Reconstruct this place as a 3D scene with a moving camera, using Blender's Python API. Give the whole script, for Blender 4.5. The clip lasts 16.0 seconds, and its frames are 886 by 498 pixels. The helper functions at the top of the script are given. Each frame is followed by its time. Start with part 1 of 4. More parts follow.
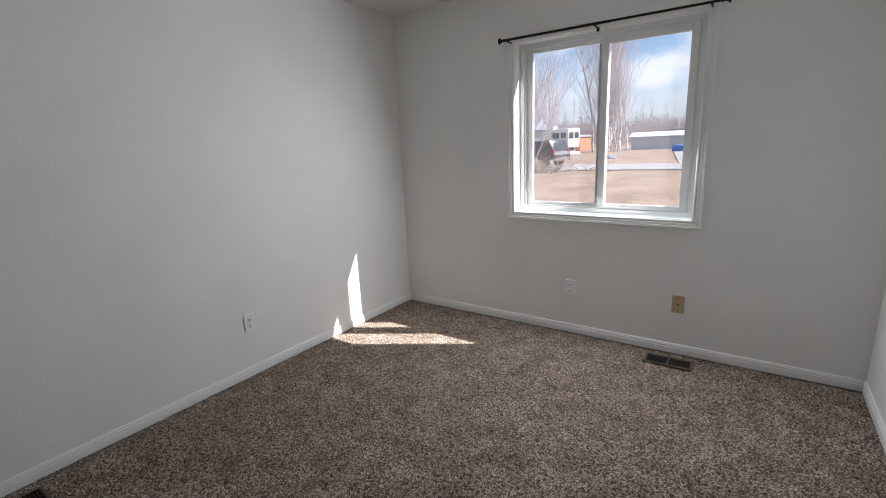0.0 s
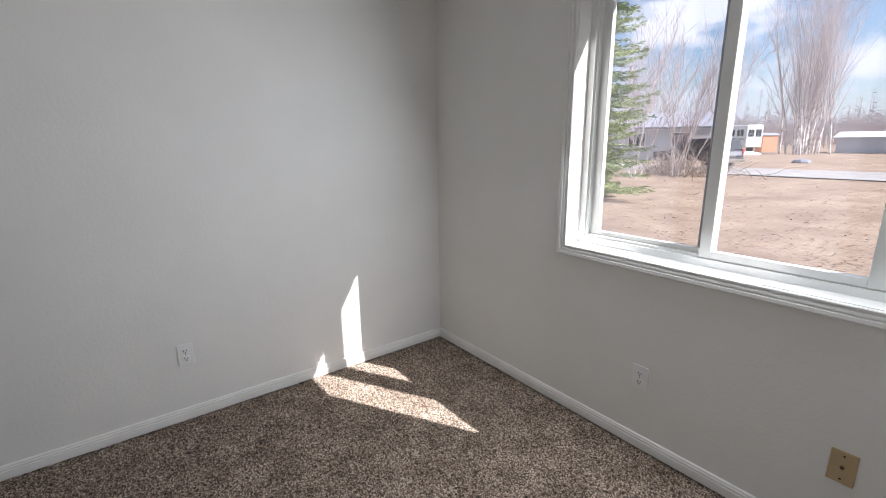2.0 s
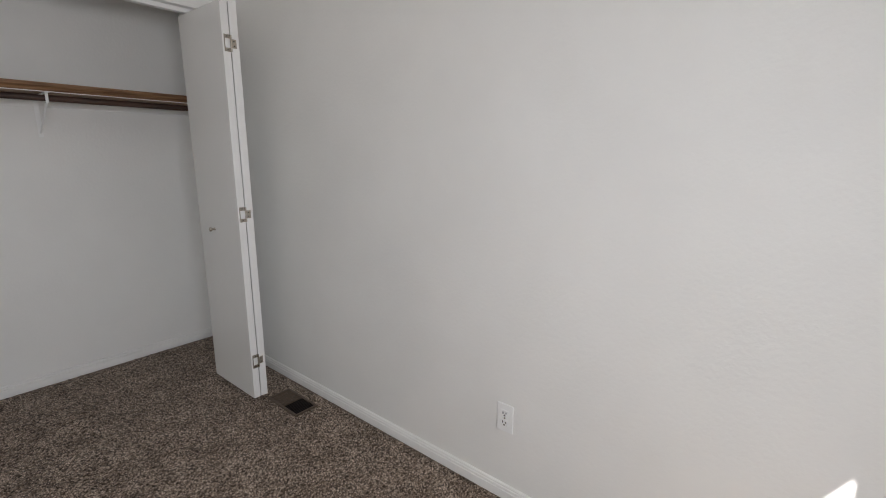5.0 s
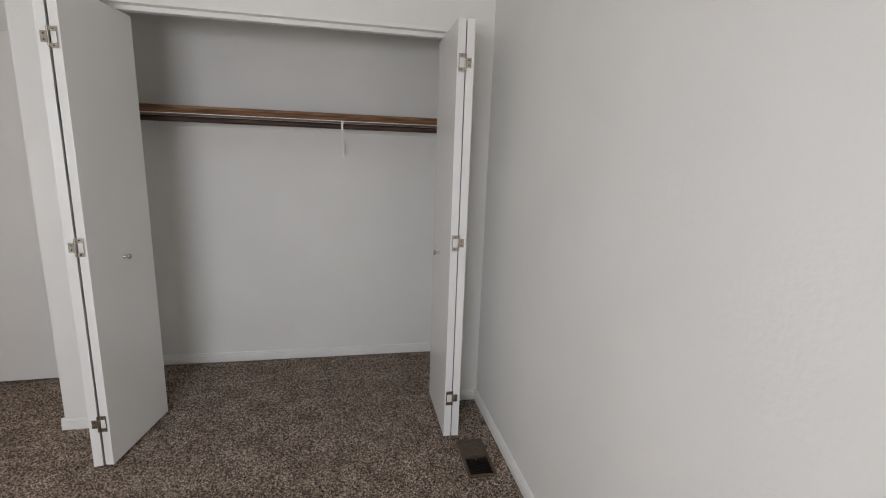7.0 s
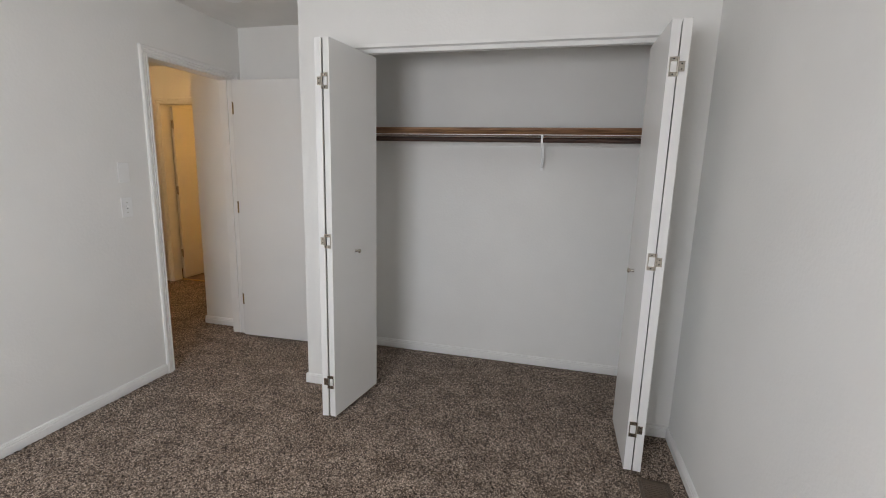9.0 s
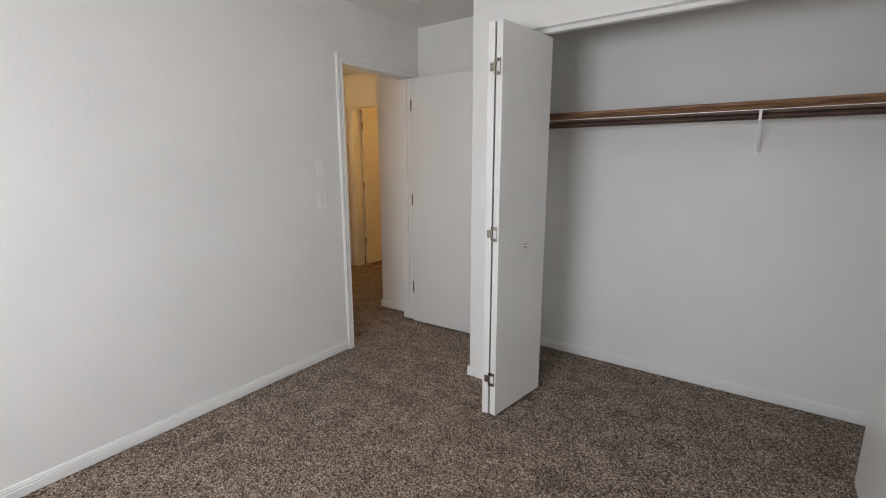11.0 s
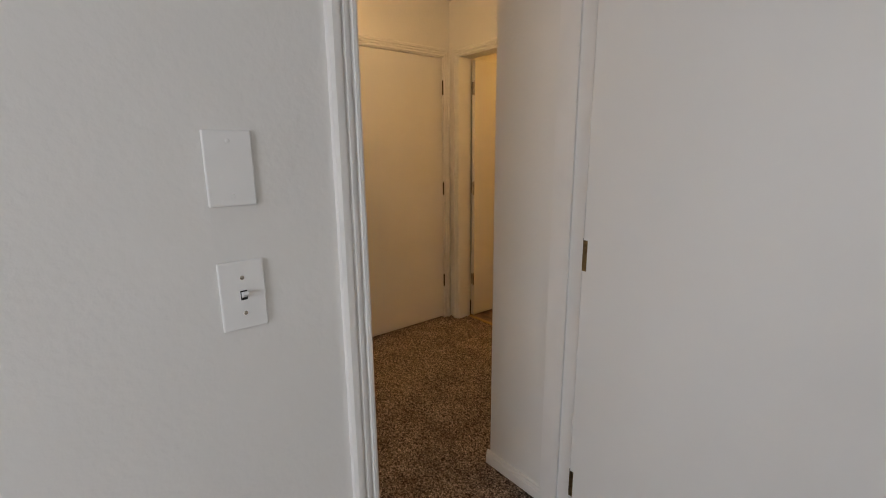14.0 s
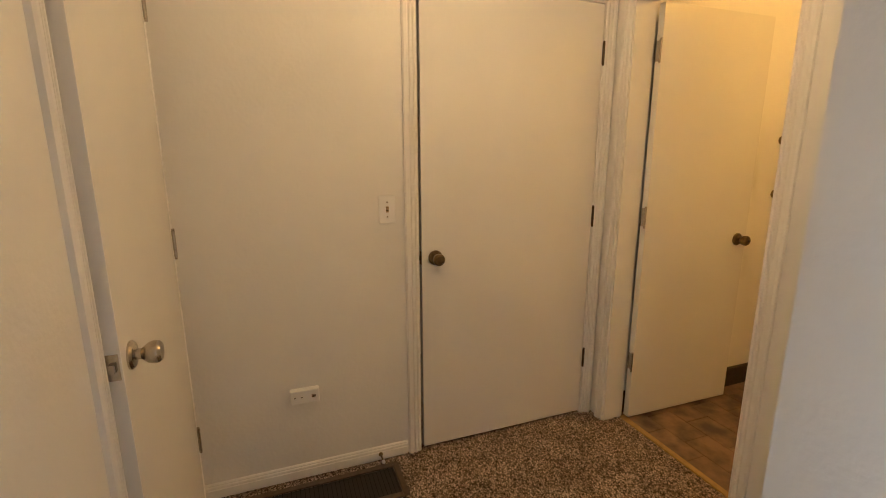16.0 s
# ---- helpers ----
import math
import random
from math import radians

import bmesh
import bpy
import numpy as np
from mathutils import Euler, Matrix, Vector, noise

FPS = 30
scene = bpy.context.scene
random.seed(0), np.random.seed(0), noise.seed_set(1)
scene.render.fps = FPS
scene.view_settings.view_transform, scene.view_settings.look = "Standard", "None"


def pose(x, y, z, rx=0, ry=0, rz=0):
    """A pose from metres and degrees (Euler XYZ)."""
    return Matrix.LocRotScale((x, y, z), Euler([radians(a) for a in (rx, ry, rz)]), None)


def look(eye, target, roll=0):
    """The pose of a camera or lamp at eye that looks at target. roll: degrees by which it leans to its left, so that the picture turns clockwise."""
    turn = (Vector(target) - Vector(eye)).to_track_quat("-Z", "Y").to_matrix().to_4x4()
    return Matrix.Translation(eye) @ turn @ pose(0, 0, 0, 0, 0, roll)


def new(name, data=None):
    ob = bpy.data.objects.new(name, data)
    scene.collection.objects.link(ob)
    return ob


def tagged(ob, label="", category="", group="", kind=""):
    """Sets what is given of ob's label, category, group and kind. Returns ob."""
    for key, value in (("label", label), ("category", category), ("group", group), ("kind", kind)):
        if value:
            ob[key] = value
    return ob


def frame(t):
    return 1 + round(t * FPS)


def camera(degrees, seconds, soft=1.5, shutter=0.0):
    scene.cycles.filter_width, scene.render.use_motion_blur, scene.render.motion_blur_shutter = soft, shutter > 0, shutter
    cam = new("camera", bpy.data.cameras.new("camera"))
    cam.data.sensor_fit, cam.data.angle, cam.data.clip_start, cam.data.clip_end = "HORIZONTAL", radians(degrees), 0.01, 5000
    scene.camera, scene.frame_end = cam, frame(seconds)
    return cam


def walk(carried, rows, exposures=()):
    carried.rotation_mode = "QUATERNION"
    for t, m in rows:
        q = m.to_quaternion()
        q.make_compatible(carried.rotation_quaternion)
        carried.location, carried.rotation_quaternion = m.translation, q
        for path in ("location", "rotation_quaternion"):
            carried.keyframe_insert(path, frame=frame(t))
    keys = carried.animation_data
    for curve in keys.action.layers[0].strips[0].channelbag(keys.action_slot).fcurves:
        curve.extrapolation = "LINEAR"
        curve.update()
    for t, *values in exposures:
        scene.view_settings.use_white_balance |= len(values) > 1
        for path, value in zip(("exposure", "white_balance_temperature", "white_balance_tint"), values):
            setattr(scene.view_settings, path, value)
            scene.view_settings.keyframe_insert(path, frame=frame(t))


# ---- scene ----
cam = camera(89.7, 16.0, soft=1.0)

# seconds, stops, kelvin, tint
EXPOSURES = [(0, 1.58, 6250, 13), (2.5, 1.68, 6300, 13), (4, 1.9, 6450, 14), (6.5, 2.12, 6600, 14), (10, 2.32, 6450, 13), (13, 2.18, 6450, 14), (14, 2.2, 6450, 14), (15, 2.5, 6150, 14), (16, 2.87, 5800, 11)]
PATH = [
    (0, (2.57, -3.059, 1.415), (1.444, -1.472, 0.954), -2.6),
    (0.5, (2.56, -2.783, 1.425), (1.4, -1.22, 0.966), -2.2),
    (1, (2.526, -2.429, 1.417), (1.27, -0.944, 0.949), -1.9),
    (1.5, (2.477, -2.125, 1.42), (1.089, -0.769, 0.936), -1.4),
    (2, (2.457, -1.788, 1.402), (0.897, -0.631, 0.927), -0.8),
    (2.5, (2.361, -1.447, 1.404), (0.604, -0.621, 0.927), -0.5),
    (3, (2.286, -1.129, 1.419), (0.383, -0.749, 0.936), -0.5),
    (3.5, (2.133, -0.931, 1.382), (0.188, -0.996, 0.922), -0.6),
    (4, (1.913, -0.864, 1.365), (0.02, -1.345, 0.933), 0.3),
    (4.2, (1.815, -0.828, 1.362), (-0.029, -1.47, 0.93), 0.4),
    (6.3, (0.83, -0.881, 1.377), (0.027, -2.664, 0.96), 1.7),
    (6.5, (0.812, -0.939, 1.407), (0.11, -2.765, 0.989), 2.0),
    (7, (0.728, -0.999, 1.423), (0.334, -2.921, 1.035), 1.9),
    (7.5, (0.673, -0.989, 1.422), (0.543, -2.95, 1.054), 1.8),
    (8, (0.649, -0.975, 1.419), (0.746, -2.94, 1.058), 1.8),
    (8.5, (0.656, -0.963, 1.422), (0.953, -2.907, 1.06), 1.6),
    (9, (0.673, -0.949, 1.423), (1.154, -2.857, 1.064), 1.5),
    (9.5, (0.689, -0.931, 1.422), (1.341, -2.787, 1.062), 1.2),
    (10, (0.706, -0.909, 1.404), (1.521, -2.699, 1.042), 1.1),
    (10.2, (0.708, -0.91, 1.409), (1.588, -2.667, 1.037), 0.8),
    (12.3, (1.342, -1.735, 1.366), (2.701, -3.145, 0.961), -0.5),
    (12.5, (1.522, -1.856, 1.372), (2.884, -3.26, 0.955), -0.6),
    (13, (1.839, -2.213, 1.374), (3.253, -3.562, 0.946), -0.7),
    (13.5, (2.117, -2.575, 1.368), (3.576, -3.873, 0.939), -0.6),
    (14, (2.409, -2.875, 1.37), (3.926, -4.105, 0.94), -0.5),
    (14.5, (2.653, -3.171, 1.359), (4.243, -4.307, 0.934), -0.2),
    (15, (2.904, -3.39, 1.369), (4.565, -4.417, 0.938), -0.0),
    (15.5, (3.135, -3.548, 1.37), (4.88, -4.429, 0.944), -0.1),
    (16, (3.36, -3.655, 1.374), (5.195, -4.337, 0.964), -0.1),
]
walk(cam, [(t, look(eye, target, roll)) for t, eye, target, roll in PATH], EXPOSURES)

# ---- world, sun, lights ----
SUN_WAY = Vector((1.0, 0.575, 1.018)).normalized()
world = bpy.data.worlds.new("sky")
scene.world = world
world.use_nodes = True
wn, wl = world.node_tree.nodes, world.node_tree.links
sky = wn.new("ShaderNodeTexSky")
sky.sky_type, sky.sun_disc = "NISHITA", False
sky.dust_density, sky.ozone_density = 0.4, 1.2
sky.sun_elevation = math.asin(SUN_WAY.z)
sky.sun_rotation = math.atan2(SUN_WAY.x, SUN_WAY.y)
co = wn.new("ShaderNodeTexCoord")
mp = wn.new("ShaderNodeMapping")
mp.inputs["Scale"].default_value = (3.0, 3.0, 7.0)
cl = wn.new("ShaderNodeTexNoise")
cl.inputs["Scale"].default_value, cl.inputs["Detail"].default_value, cl.inputs["Roughness"].default_value = 1.6, 9, 0.58
rp = wn.new("ShaderNodeValToRGB")
rp.color_ramp.elements[0].position, rp.color_ramp.elements[1].position = 0.46, 0.57
mx = wn.new("ShaderNodeMixRGB")
mx.inputs[2].default_value = (7.4, 7.6, 8.0, 1)
wl.new(co.outputs["Generated"], mp.inputs[0])
wl.new(mp.outputs[0], cl.inputs["Vector"])
wl.new(cl.outputs["Fac"], rp.inputs[0])
wl.new(rp.outputs[0], mx.inputs[0])
wl.new(sky.outputs[0], mx.inputs[1])
sp = wn.new("ShaderNodeSeparateXYZ")
hz = wn.new("ShaderNodeMapRange")
hz.inputs["From Min"].default_value, hz.inputs["From Max"].default_value = 0.0, 0.11
hz.inputs["To Min"].default_value, hz.inputs["To Max"].default_value = 0.85, 0.0
hm = wn.new("ShaderNodeMixRGB")
hm.inputs[2].default_value = (5.2, 5.5, 6.4, 1)
wl.new(co.outputs["Generated"], sp.inputs[0])
wl.new(sp.outputs["Z"], hz.inputs["Value"])
wl.new(hz.outputs[0], hm.inputs[0])
wl.new(mx.outputs[0], hm.inputs[1])
wl.new(hm.outputs[0], wn["Background"].inputs[0])
wn["Background"].inputs[1].default_value = 0.055

sun = new("sun", bpy.data.lights.new("sun", "SUN"))
sun.data.energy, sun.data.angle, sun.data.color = 5.0, radians(0.5), (1.0, 0.98, 0.95)
sun.matrix_world = look(SUN_WAY * 50, (0, 0, 0))

window_light = new("window_light", bpy.data.lights.new("window_light", "AREA"))
window_light.data.shape, window_light.data.size, window_light.data.size_y = "RECTANGLE", 1.14, 0.70
window_light.data.energy, window_light.data.color = 8.1, (0.90, 0.955, 1.0)
window_light.matrix_world = look((1.678, -0.065, 1.48), (1.678, -1.065, 1.13))

# ---- materials ----
def mat(name, base, rough=0.5, metal=0.0, vary=0.0, scale=4.0, bump=0.0, bscale=150.0, other=None, spec=0.5, stretch=None, per=0.0, detail=4.0, bdist=0.002):
    """Principled paint with two-scale variation: blotches (scale) and fine relief (bscale)."""
    m = bpy.data.materials.new(name)
    m.use_nodes = True
    n, l = m.node_tree.nodes, m.node_tree.links
    p = n["Principled BSDF"]
    p.inputs["Base Color"].default_value = (*base, 1)
    p.inputs["Roughness"].default_value, p.inputs["Metallic"].default_value = rough, metal
    p.inputs["Specular IOR Level"].default_value = spec
    c = n.new("ShaderNodeTexCoord")
    src = c.outputs["Object"]
    if stretch:
        g = n.new("ShaderNodeMapping")
        g.inputs["Scale"].default_value = stretch
        l.new(src, g.inputs[0])
        src = g.outputs[0]
    if vary or other:
        t = n.new("ShaderNodeTexNoise")
        t.inputs["Scale"].default_value, t.inputs["Detail"].default_value = scale, detail
        l.new(src, t.inputs["Vector"])
        r = n.new("ShaderNodeValToRGB")
        dark = other or tuple(v * (1 - vary) for v in base)
        r.color_ramp.elements[0].color, r.color_ramp.elements[1].color = (*dark, 1), (*base, 1)
        r.color_ramp.elements[0].position, r.color_ramp.elements[1].position = 0.35, 0.65
        l.new(t.outputs["Fac"], r.inputs[0])
        l.new(r.outputs[0], p.inputs["Base Color"])
    if bump:
        b = n.new("ShaderNodeTexNoise")
        b.inputs["Scale"].default_value, b.inputs["Detail"].default_value = bscale, 3
        l.new(src, b.inputs["Vector"])
        h = n.new("ShaderNodeBump")
        h.inputs["Strength"].default_value, h.inputs["Distance"].default_value = bump, bdist
        l.new(b.outputs["Fac"], h.inputs["Height"])
        l.new(h.outputs[0], p.inputs["Normal"])
    return m


def carpet_material():
    m = bpy.data.materials.new("carpet")
    m.use_nodes = True
    n, l = m.node_tree.nodes, m.node_tree.links
    p = n["Principled BSDF"]
    p.inputs["Roughness"].default_value, p.inputs["Specular IOR Level"].default_value = 1.0, 0.05
    p.inputs["Sheen Weight"].default_value = 0.15
    c = n.new("ShaderNodeTexCoord")
    v = n.new("ShaderNodeTexVoronoi")
    v.inputs["Scale"].default_value = 165
    l.new(c.outputs["Object"], v.inputs["Vector"])
    sep = n.new("ShaderNodeSeparateColor")
    l.new(v.outputs["Color"], sep.inputs[0])
    r = n.new("ShaderNodeValToRGB")
    e = r.color_ramp.elements
    e[0].position, e[0].color = 0.0, (0.05, 0.035, 0.025, 1)
    e[1].position, e[1].color = 1.0, (0.67, 0.545, 0.44, 1)
    k = e.new(0.45)
    k.color = (0.275, 0.205, 0.155, 1)
    # shade between tufts put into the colour: darker away from each cell centre
    tuft_shade = n.new("ShaderNodeMapRange")
    tuft_shade.inputs["From Min"].default_value, tuft_shade.inputs["From Max"].default_value = 0.25, 0.75
    tuft_shade.inputs["To Min"].default_value, tuft_shade.inputs["To Max"].default_value = 1.2, 0.5
    l.new(v.outputs["Distance"], tuft_shade.inputs["Value"])
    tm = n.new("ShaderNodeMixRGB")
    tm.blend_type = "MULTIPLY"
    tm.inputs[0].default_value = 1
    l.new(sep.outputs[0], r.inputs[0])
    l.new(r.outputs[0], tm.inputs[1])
    l.new(tuft_shade.outputs[0], tm.inputs[2])
    big = n.new("ShaderNodeTexNoise")
    big.inputs["Scale"].default_value, big.inputs["Detail"].default_value = 7.0, 8
    l.new(c.outputs["Object"], big.inputs["Vector"])
    rr = n.new("ShaderNodeValToRGB")
    rr.color_ramp.elements[0].position, rr.color_ramp.elements[1].position = 0.36, 0.62
    rr.color_ramp.elements[0].color, rr.color_ramp.elements[1].color = (0.70, 0.68, 0.66, 1), (1.0, 1.0, 1.0, 1)
    l.new(big.outputs["Fac"], rr.inputs[0])
    mu = n.new("ShaderNodeMixRGB")
    mu.blend_type = "MULTIPLY"
    mu.inputs[0].default_value = 1
    l.new(tm.outputs[0], mu.inputs[1])
    l.new(rr.outputs[0], mu.inputs[2])
    l.new(mu.outputs[0], p.inputs["Base Color"])
    return m


def glass_material():
    m = bpy.data.materials.new("window_glass")
    m.use_nodes = True
    n, l = m.node_tree.nodes, m.node_tree.links
    n.remove(n["Principled BSDF"])
    t, g, x, f = n.new("ShaderNodeBsdfTransparent"), n.new("ShaderNodeBsdfGlossy"), n.new("ShaderNodeMixShader"), n.new("ShaderNodeFresnel")
    g.inputs["Roughness"].default_value = 0.02
    t.inputs[0].default_value = (0.87, 0.88, 0.91, 1)
    f.inputs[0].default_value = 1.3
    c, nz, mr, dust, dm = n.new("ShaderNodeTexCoord"), n.new("ShaderNodeTexNoise"), n.new("ShaderNodeMapRange"), n.new("ShaderNodeBsdfTranslucent"), n.new("ShaderNodeMixShader")
    nz.inputs["Scale"].default_value, nz.inputs["Detail"].default_value = 3.0, 6
    mr.inputs["To Min"].default_value, mr.inputs["To Max"].default_value = 0.01, 0.04
    dust.inputs[0].default_value = (0.85, 0.84, 0.9, 1)
    l.new(c.outputs["Object"], nz.inputs["Vector"])
    l.new(nz.outputs["Fac"], mr.inputs["Value"])
    l.new(mr.outputs[0], dm.inputs[0])
    l.new(t.outputs[0], dm.inputs[1])
    l.new(dust.outputs[0], dm.inputs[2])
    l.new(f.outputs[0], x.inputs[0])
    l.new(dm.outputs[0], x.inputs[1])
    l.new(g.outputs[0], x.inputs[2])
    l.new(x.outputs[0], n["Material Output"].inputs[0])
    return m


def glow_material(name, colour, strength):
    m = bpy.data.materials.new(name)
    m.use_nodes = True
    p = m.node_tree.nodes["Principled BSDF"]
    p.inputs["Base Color"].default_value = (0.9, 0.85, 0.75, 1)
    p.inputs["Emission Color"].default_value, p.inputs["Emission Strength"].default_value = (*colour, 1), strength
    return m


WALL = mat("wall_paint", (0.85, 0.84, 0.81), 0.6, vary=0.035, scale=2.5, bump=0.42, bscale=70, bdist=0.0022)
CEIL = mat("ceiling_paint", (0.85, 0.835, 0.80), 0.8, vary=0.05, scale=3, bump=0.6, bscale=70, bdist=0.003)
TRIM = mat("trim_paint", (0.87, 0.86, 0.835), 0.35, vary=0.04, scale=9, bump=0.15, bscale=60, bdist=0.001)
DOOR = mat("door_paint", (0.83, 0.82, 0.795), 0.27, vary=0.03, scale=2.5, bump=0.12, bscale=45, bdist=0.0008)
VINYL = mat("window_vinyl", (0.82, 0.83, 0.82), 0.3, vary=0.03, scale=7, bump=0.05, bscale=80)
PLATE = mat("white_plastic", (0.88, 0.88, 0.865), 0.28, vary=0.02, scale=20)
BEIGE = mat("beige_plastic", (0.50, 0.37, 0.21), 0.35, vary=0.06, scale=30)
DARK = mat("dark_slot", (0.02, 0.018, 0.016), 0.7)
BLACK = mat("black_metal", (0.015, 0.014, 0.014), 0.35, metal=0.6, vary=0.2, scale=40)
BRASS = mat("antique_brass", (0.36, 0.28, 0.16), 0.3, metal=1.0, vary=0.35, scale=60)
NICKEL = mat("satin_nickel", (0.55, 0.50, 0.43), 0.27, metal=1.0, vary=0.15, scale=50)
DBRASS = mat("aged_brass", (0.20, 0.14, 0.075), 0.3, metal=1.0, vary=0.35, scale=60)
BRONZE = mat("dark_bronze", (0.09, 0.065, 0.045), 0.4, metal=0.8, vary=0.25, scale=60)
# brown vent enamel taken to near black: shade inside the vents as colour
VENT_SHADED = mat("shaded_enamel", (0.012, 0.007, 0.006), 0.75, spec=0.2, vary=0.3, scale=45)
VENT = mat("brown_enamel", (0.12, 0.085, 0.06), 0.45, metal=0.2, vary=0.25, scale=45, bump=0.1)
SHELF = mat("stained_wood", (0.30, 0.165, 0.08), 0.45, other=(0.13, 0.06, 0.028), scale=6, bump=0.25, bscale=30, stretch=(0.8, 14, 14))
POLE = mat("dark_stained_pole", (0.085, 0.04, 0.025), 0.6, other=(0.03, 0.014, 0.01), scale=6, bump=0.2, bscale=30, stretch=(0.8, 14, 14))
STRIP = mat("gold_strip", (0.55, 0.36, 0.13), 0.4, metal=0.5, vary=0.2, scale=30)
VTILE = mat("vinyl_stone", (0.30, 0.19, 0.11), 0.38, other=(0.075, 0.042, 0.026), scale=8, bump=0.2, bscale=50)
CARPET = carpet_material()
GLASS = glass_material()
GLOBE_BATH = glow_material("bath_globe", (1.0, 0.50, 0.11), 7.0)
GLOBE = glow_material("lamp_globe", (1.0, 0.62, 0.265), 8.8)

# ---- mesh helpers ----
def box(bm, x0, x1, y0, y1, z0, z1):
    v = [bm.verts.new((x, y, z)) for x in (x0, x1) for y in (y0, y1) for z in (z0, z1)]
    for q in ((0, 1, 3, 2), (4, 6, 7, 5), (0, 4, 5, 1), (2, 3, 7, 6), (0, 2, 6, 4), (1, 5, 7, 3)):
        bm.faces.new([v[i] for i in q])
    return bm


def tube(bm, a, b, r, n=12, r2=None):
    a, b = Vector(a), Vector(b)
    q = (b - a).to_track_quat("Z", "Y").to_matrix()
    rings = [[bm.verts.new(c + q @ Vector((math.cos(k * math.tau / n) * s, math.sin(k * math.tau / n) * s, 0))) for k in range(n)] for c, s in ((a, r), (b, r if r2 is None else r2))]
    for k in range(n):
        bm.faces.new((rings[0][k], rings[0][(k + 1) % n], rings[1][(k + 1) % n], rings[1][k]))
    bm.faces.new(rings[0][::-1])
    bm.faces.new(rings[1])
    return bm


def lathe(bm, profile, m=Matrix(), n=20):
    """Turn (radius, height) pairs round the local z axis."""
    rings = [[bm.verts.new(m @ Vector((math.cos(k * math.tau / n) * r, math.sin(k * math.tau / n) * r, h))) for k in range(n)] for r, h in profile]
    for a, b in zip(rings, rings[1:]):
        for k in range(n):
            bm.faces.new((a[k], a[(k + 1) % n], b[(k + 1) % n], b[k]))
    bm.faces.new(rings[0][::-1])
    bm.faces.new(rings[-1])
    return bm


def sweep(bm, profile, a, b, u, v, miter_a=0.0, miter_b=0.0):
    """Carry a flat profile of (u, v) pairs from a to b; miter: metres of length given up per metre of u."""
    a, b, u, v = Vector(a), Vector(b), Vector(u), Vector(v)
    d = (b - a).normalized()
    ra = [bm.verts.new(a + u * p + v * q + d * miter_a * p) for p, q in profile]
    rb = [bm.verts.new(b + u * p + v * q - d * miter_b * p) for p, q in profile]
    k = len(profile)
    for i in range(k):
        bm.faces.new((ra[i], ra[(i + 1) % k], rb[(i + 1) % k], rb[i]))
    bm.faces.new(ra[::-1])
    bm.faces.new(rb)
    return bm


def bevel(bm, w, seg=2):
    bmesh.ops.recalc_face_normals(bm, faces=bm.faces)
    bmesh.ops.bevel(bm, geom=[e for e in bm.edges if len(e.link_faces) == 2 and e.calc_face_angle(0) > 0.5], offset=w, segments=seg, affect="EDGES", profile=0.5)
    return bm


def mesh_of(name, bm, material, smooth=False):
    bmesh.ops.recalc_face_normals(bm, faces=bm.faces)
    me = bpy.data.meshes.new(name)
    bm.to_mesh(me)
    bm.free()
    for mm in material if isinstance(material, (list, tuple)) else (material,):
        me.materials.append(mm)
    if smooth:
        for p in me.polygons:
            p.use_smooth = True
        me.set_sharp_from_angle(angle=radians(35))
    return me


def part(name, bm, material, parent=None, label="", smooth=False):
    ob = new(name, mesh_of(name, bm, material, smooth))
    ob.parent = parent
    return tagged(ob, label)


def thing(name, label, category, m=Matrix(), group="", kind=""):
    ob = new(name)
    ob.empty_display_size = 0.1
    ob.matrix_world = m
    return tagged(ob, label, category, group, kind)


def B():
    return bmesh.new()


# ---- plan ----
EX, CF, SX, BW, TOP, TH = 3.162, -3.403, 2.186, -4.13, 2.445, 0.115
HX, HN, HS, HE = 3.635, -3.285, -5.19, 5.168
WX0, WX1, WZ0, WZ1 = 1.09, 2.266, 0.893, 2.072


def wall(name, boxes, label, material=WALL):
    bm = B()
    for b in boxes:
        box(bm, *b)
    ob = new(name, mesh_of(name, bm, material))
    return tagged(ob, label, "wall", kind="structure")


W = 0.012
wall("wall_north", [(-TH, WX0 - W, 0, 0.15, -0.3, TOP), (WX1 + W, EX + TH, 0, 0.15, -0.3, TOP), (WX0 - W, WX1 + W, 0, 0.15, -0.3, WZ0 - W), (WX0 - W, WX1 + W, 0, 0.15, WZ1 + W, TOP)], "off-white textured bedroom wall with a window opening")
wall("wall_west", [(-TH, 0, BW, 0, -0.3, TOP)], "long off-white textured bedroom wall")
wall("wall_east", [(EX, EX + TH, -3.28, 0, -0.3, TOP), (EX, EX + TH, BW, -4.045, -0.3, TOP), (EX, EX + TH, -4.045, -3.28, 2.062, TOP)], "off-white bedroom wall with a doorway to the hall")
wall("wall_south", [(-TH, HX, BW - TH, BW, -0.3, TOP)], "off-white wall behind the closet and the open door")
wall("closet_wall", [(0, 0.13, CF - TH, CF, -0.05, TOP), (1.962, SX, CF - TH, CF, -0.05, TOP), (0.13, 1.962, CF - TH, CF, 2.09, TOP), (SX - TH, SX, BW, CF - TH, -0.05, TOP)], "off-white closet front wall with a wide opening")
wall("wall_hall_west", [(HX - TH, HX, HS - TH, BW - TH, -0.3, TOP)], "cream hall wall")
wall("wall_hall_north", [(EX + TH, 4.398, HN, HN + TH, -0.3, TOP), (5.10, HE + TH, HN, HN + TH, -0.3, TOP), (4.398, 5.10, HN, HN + TH, 2.062, TOP)], "cream hall wall with a doorway")
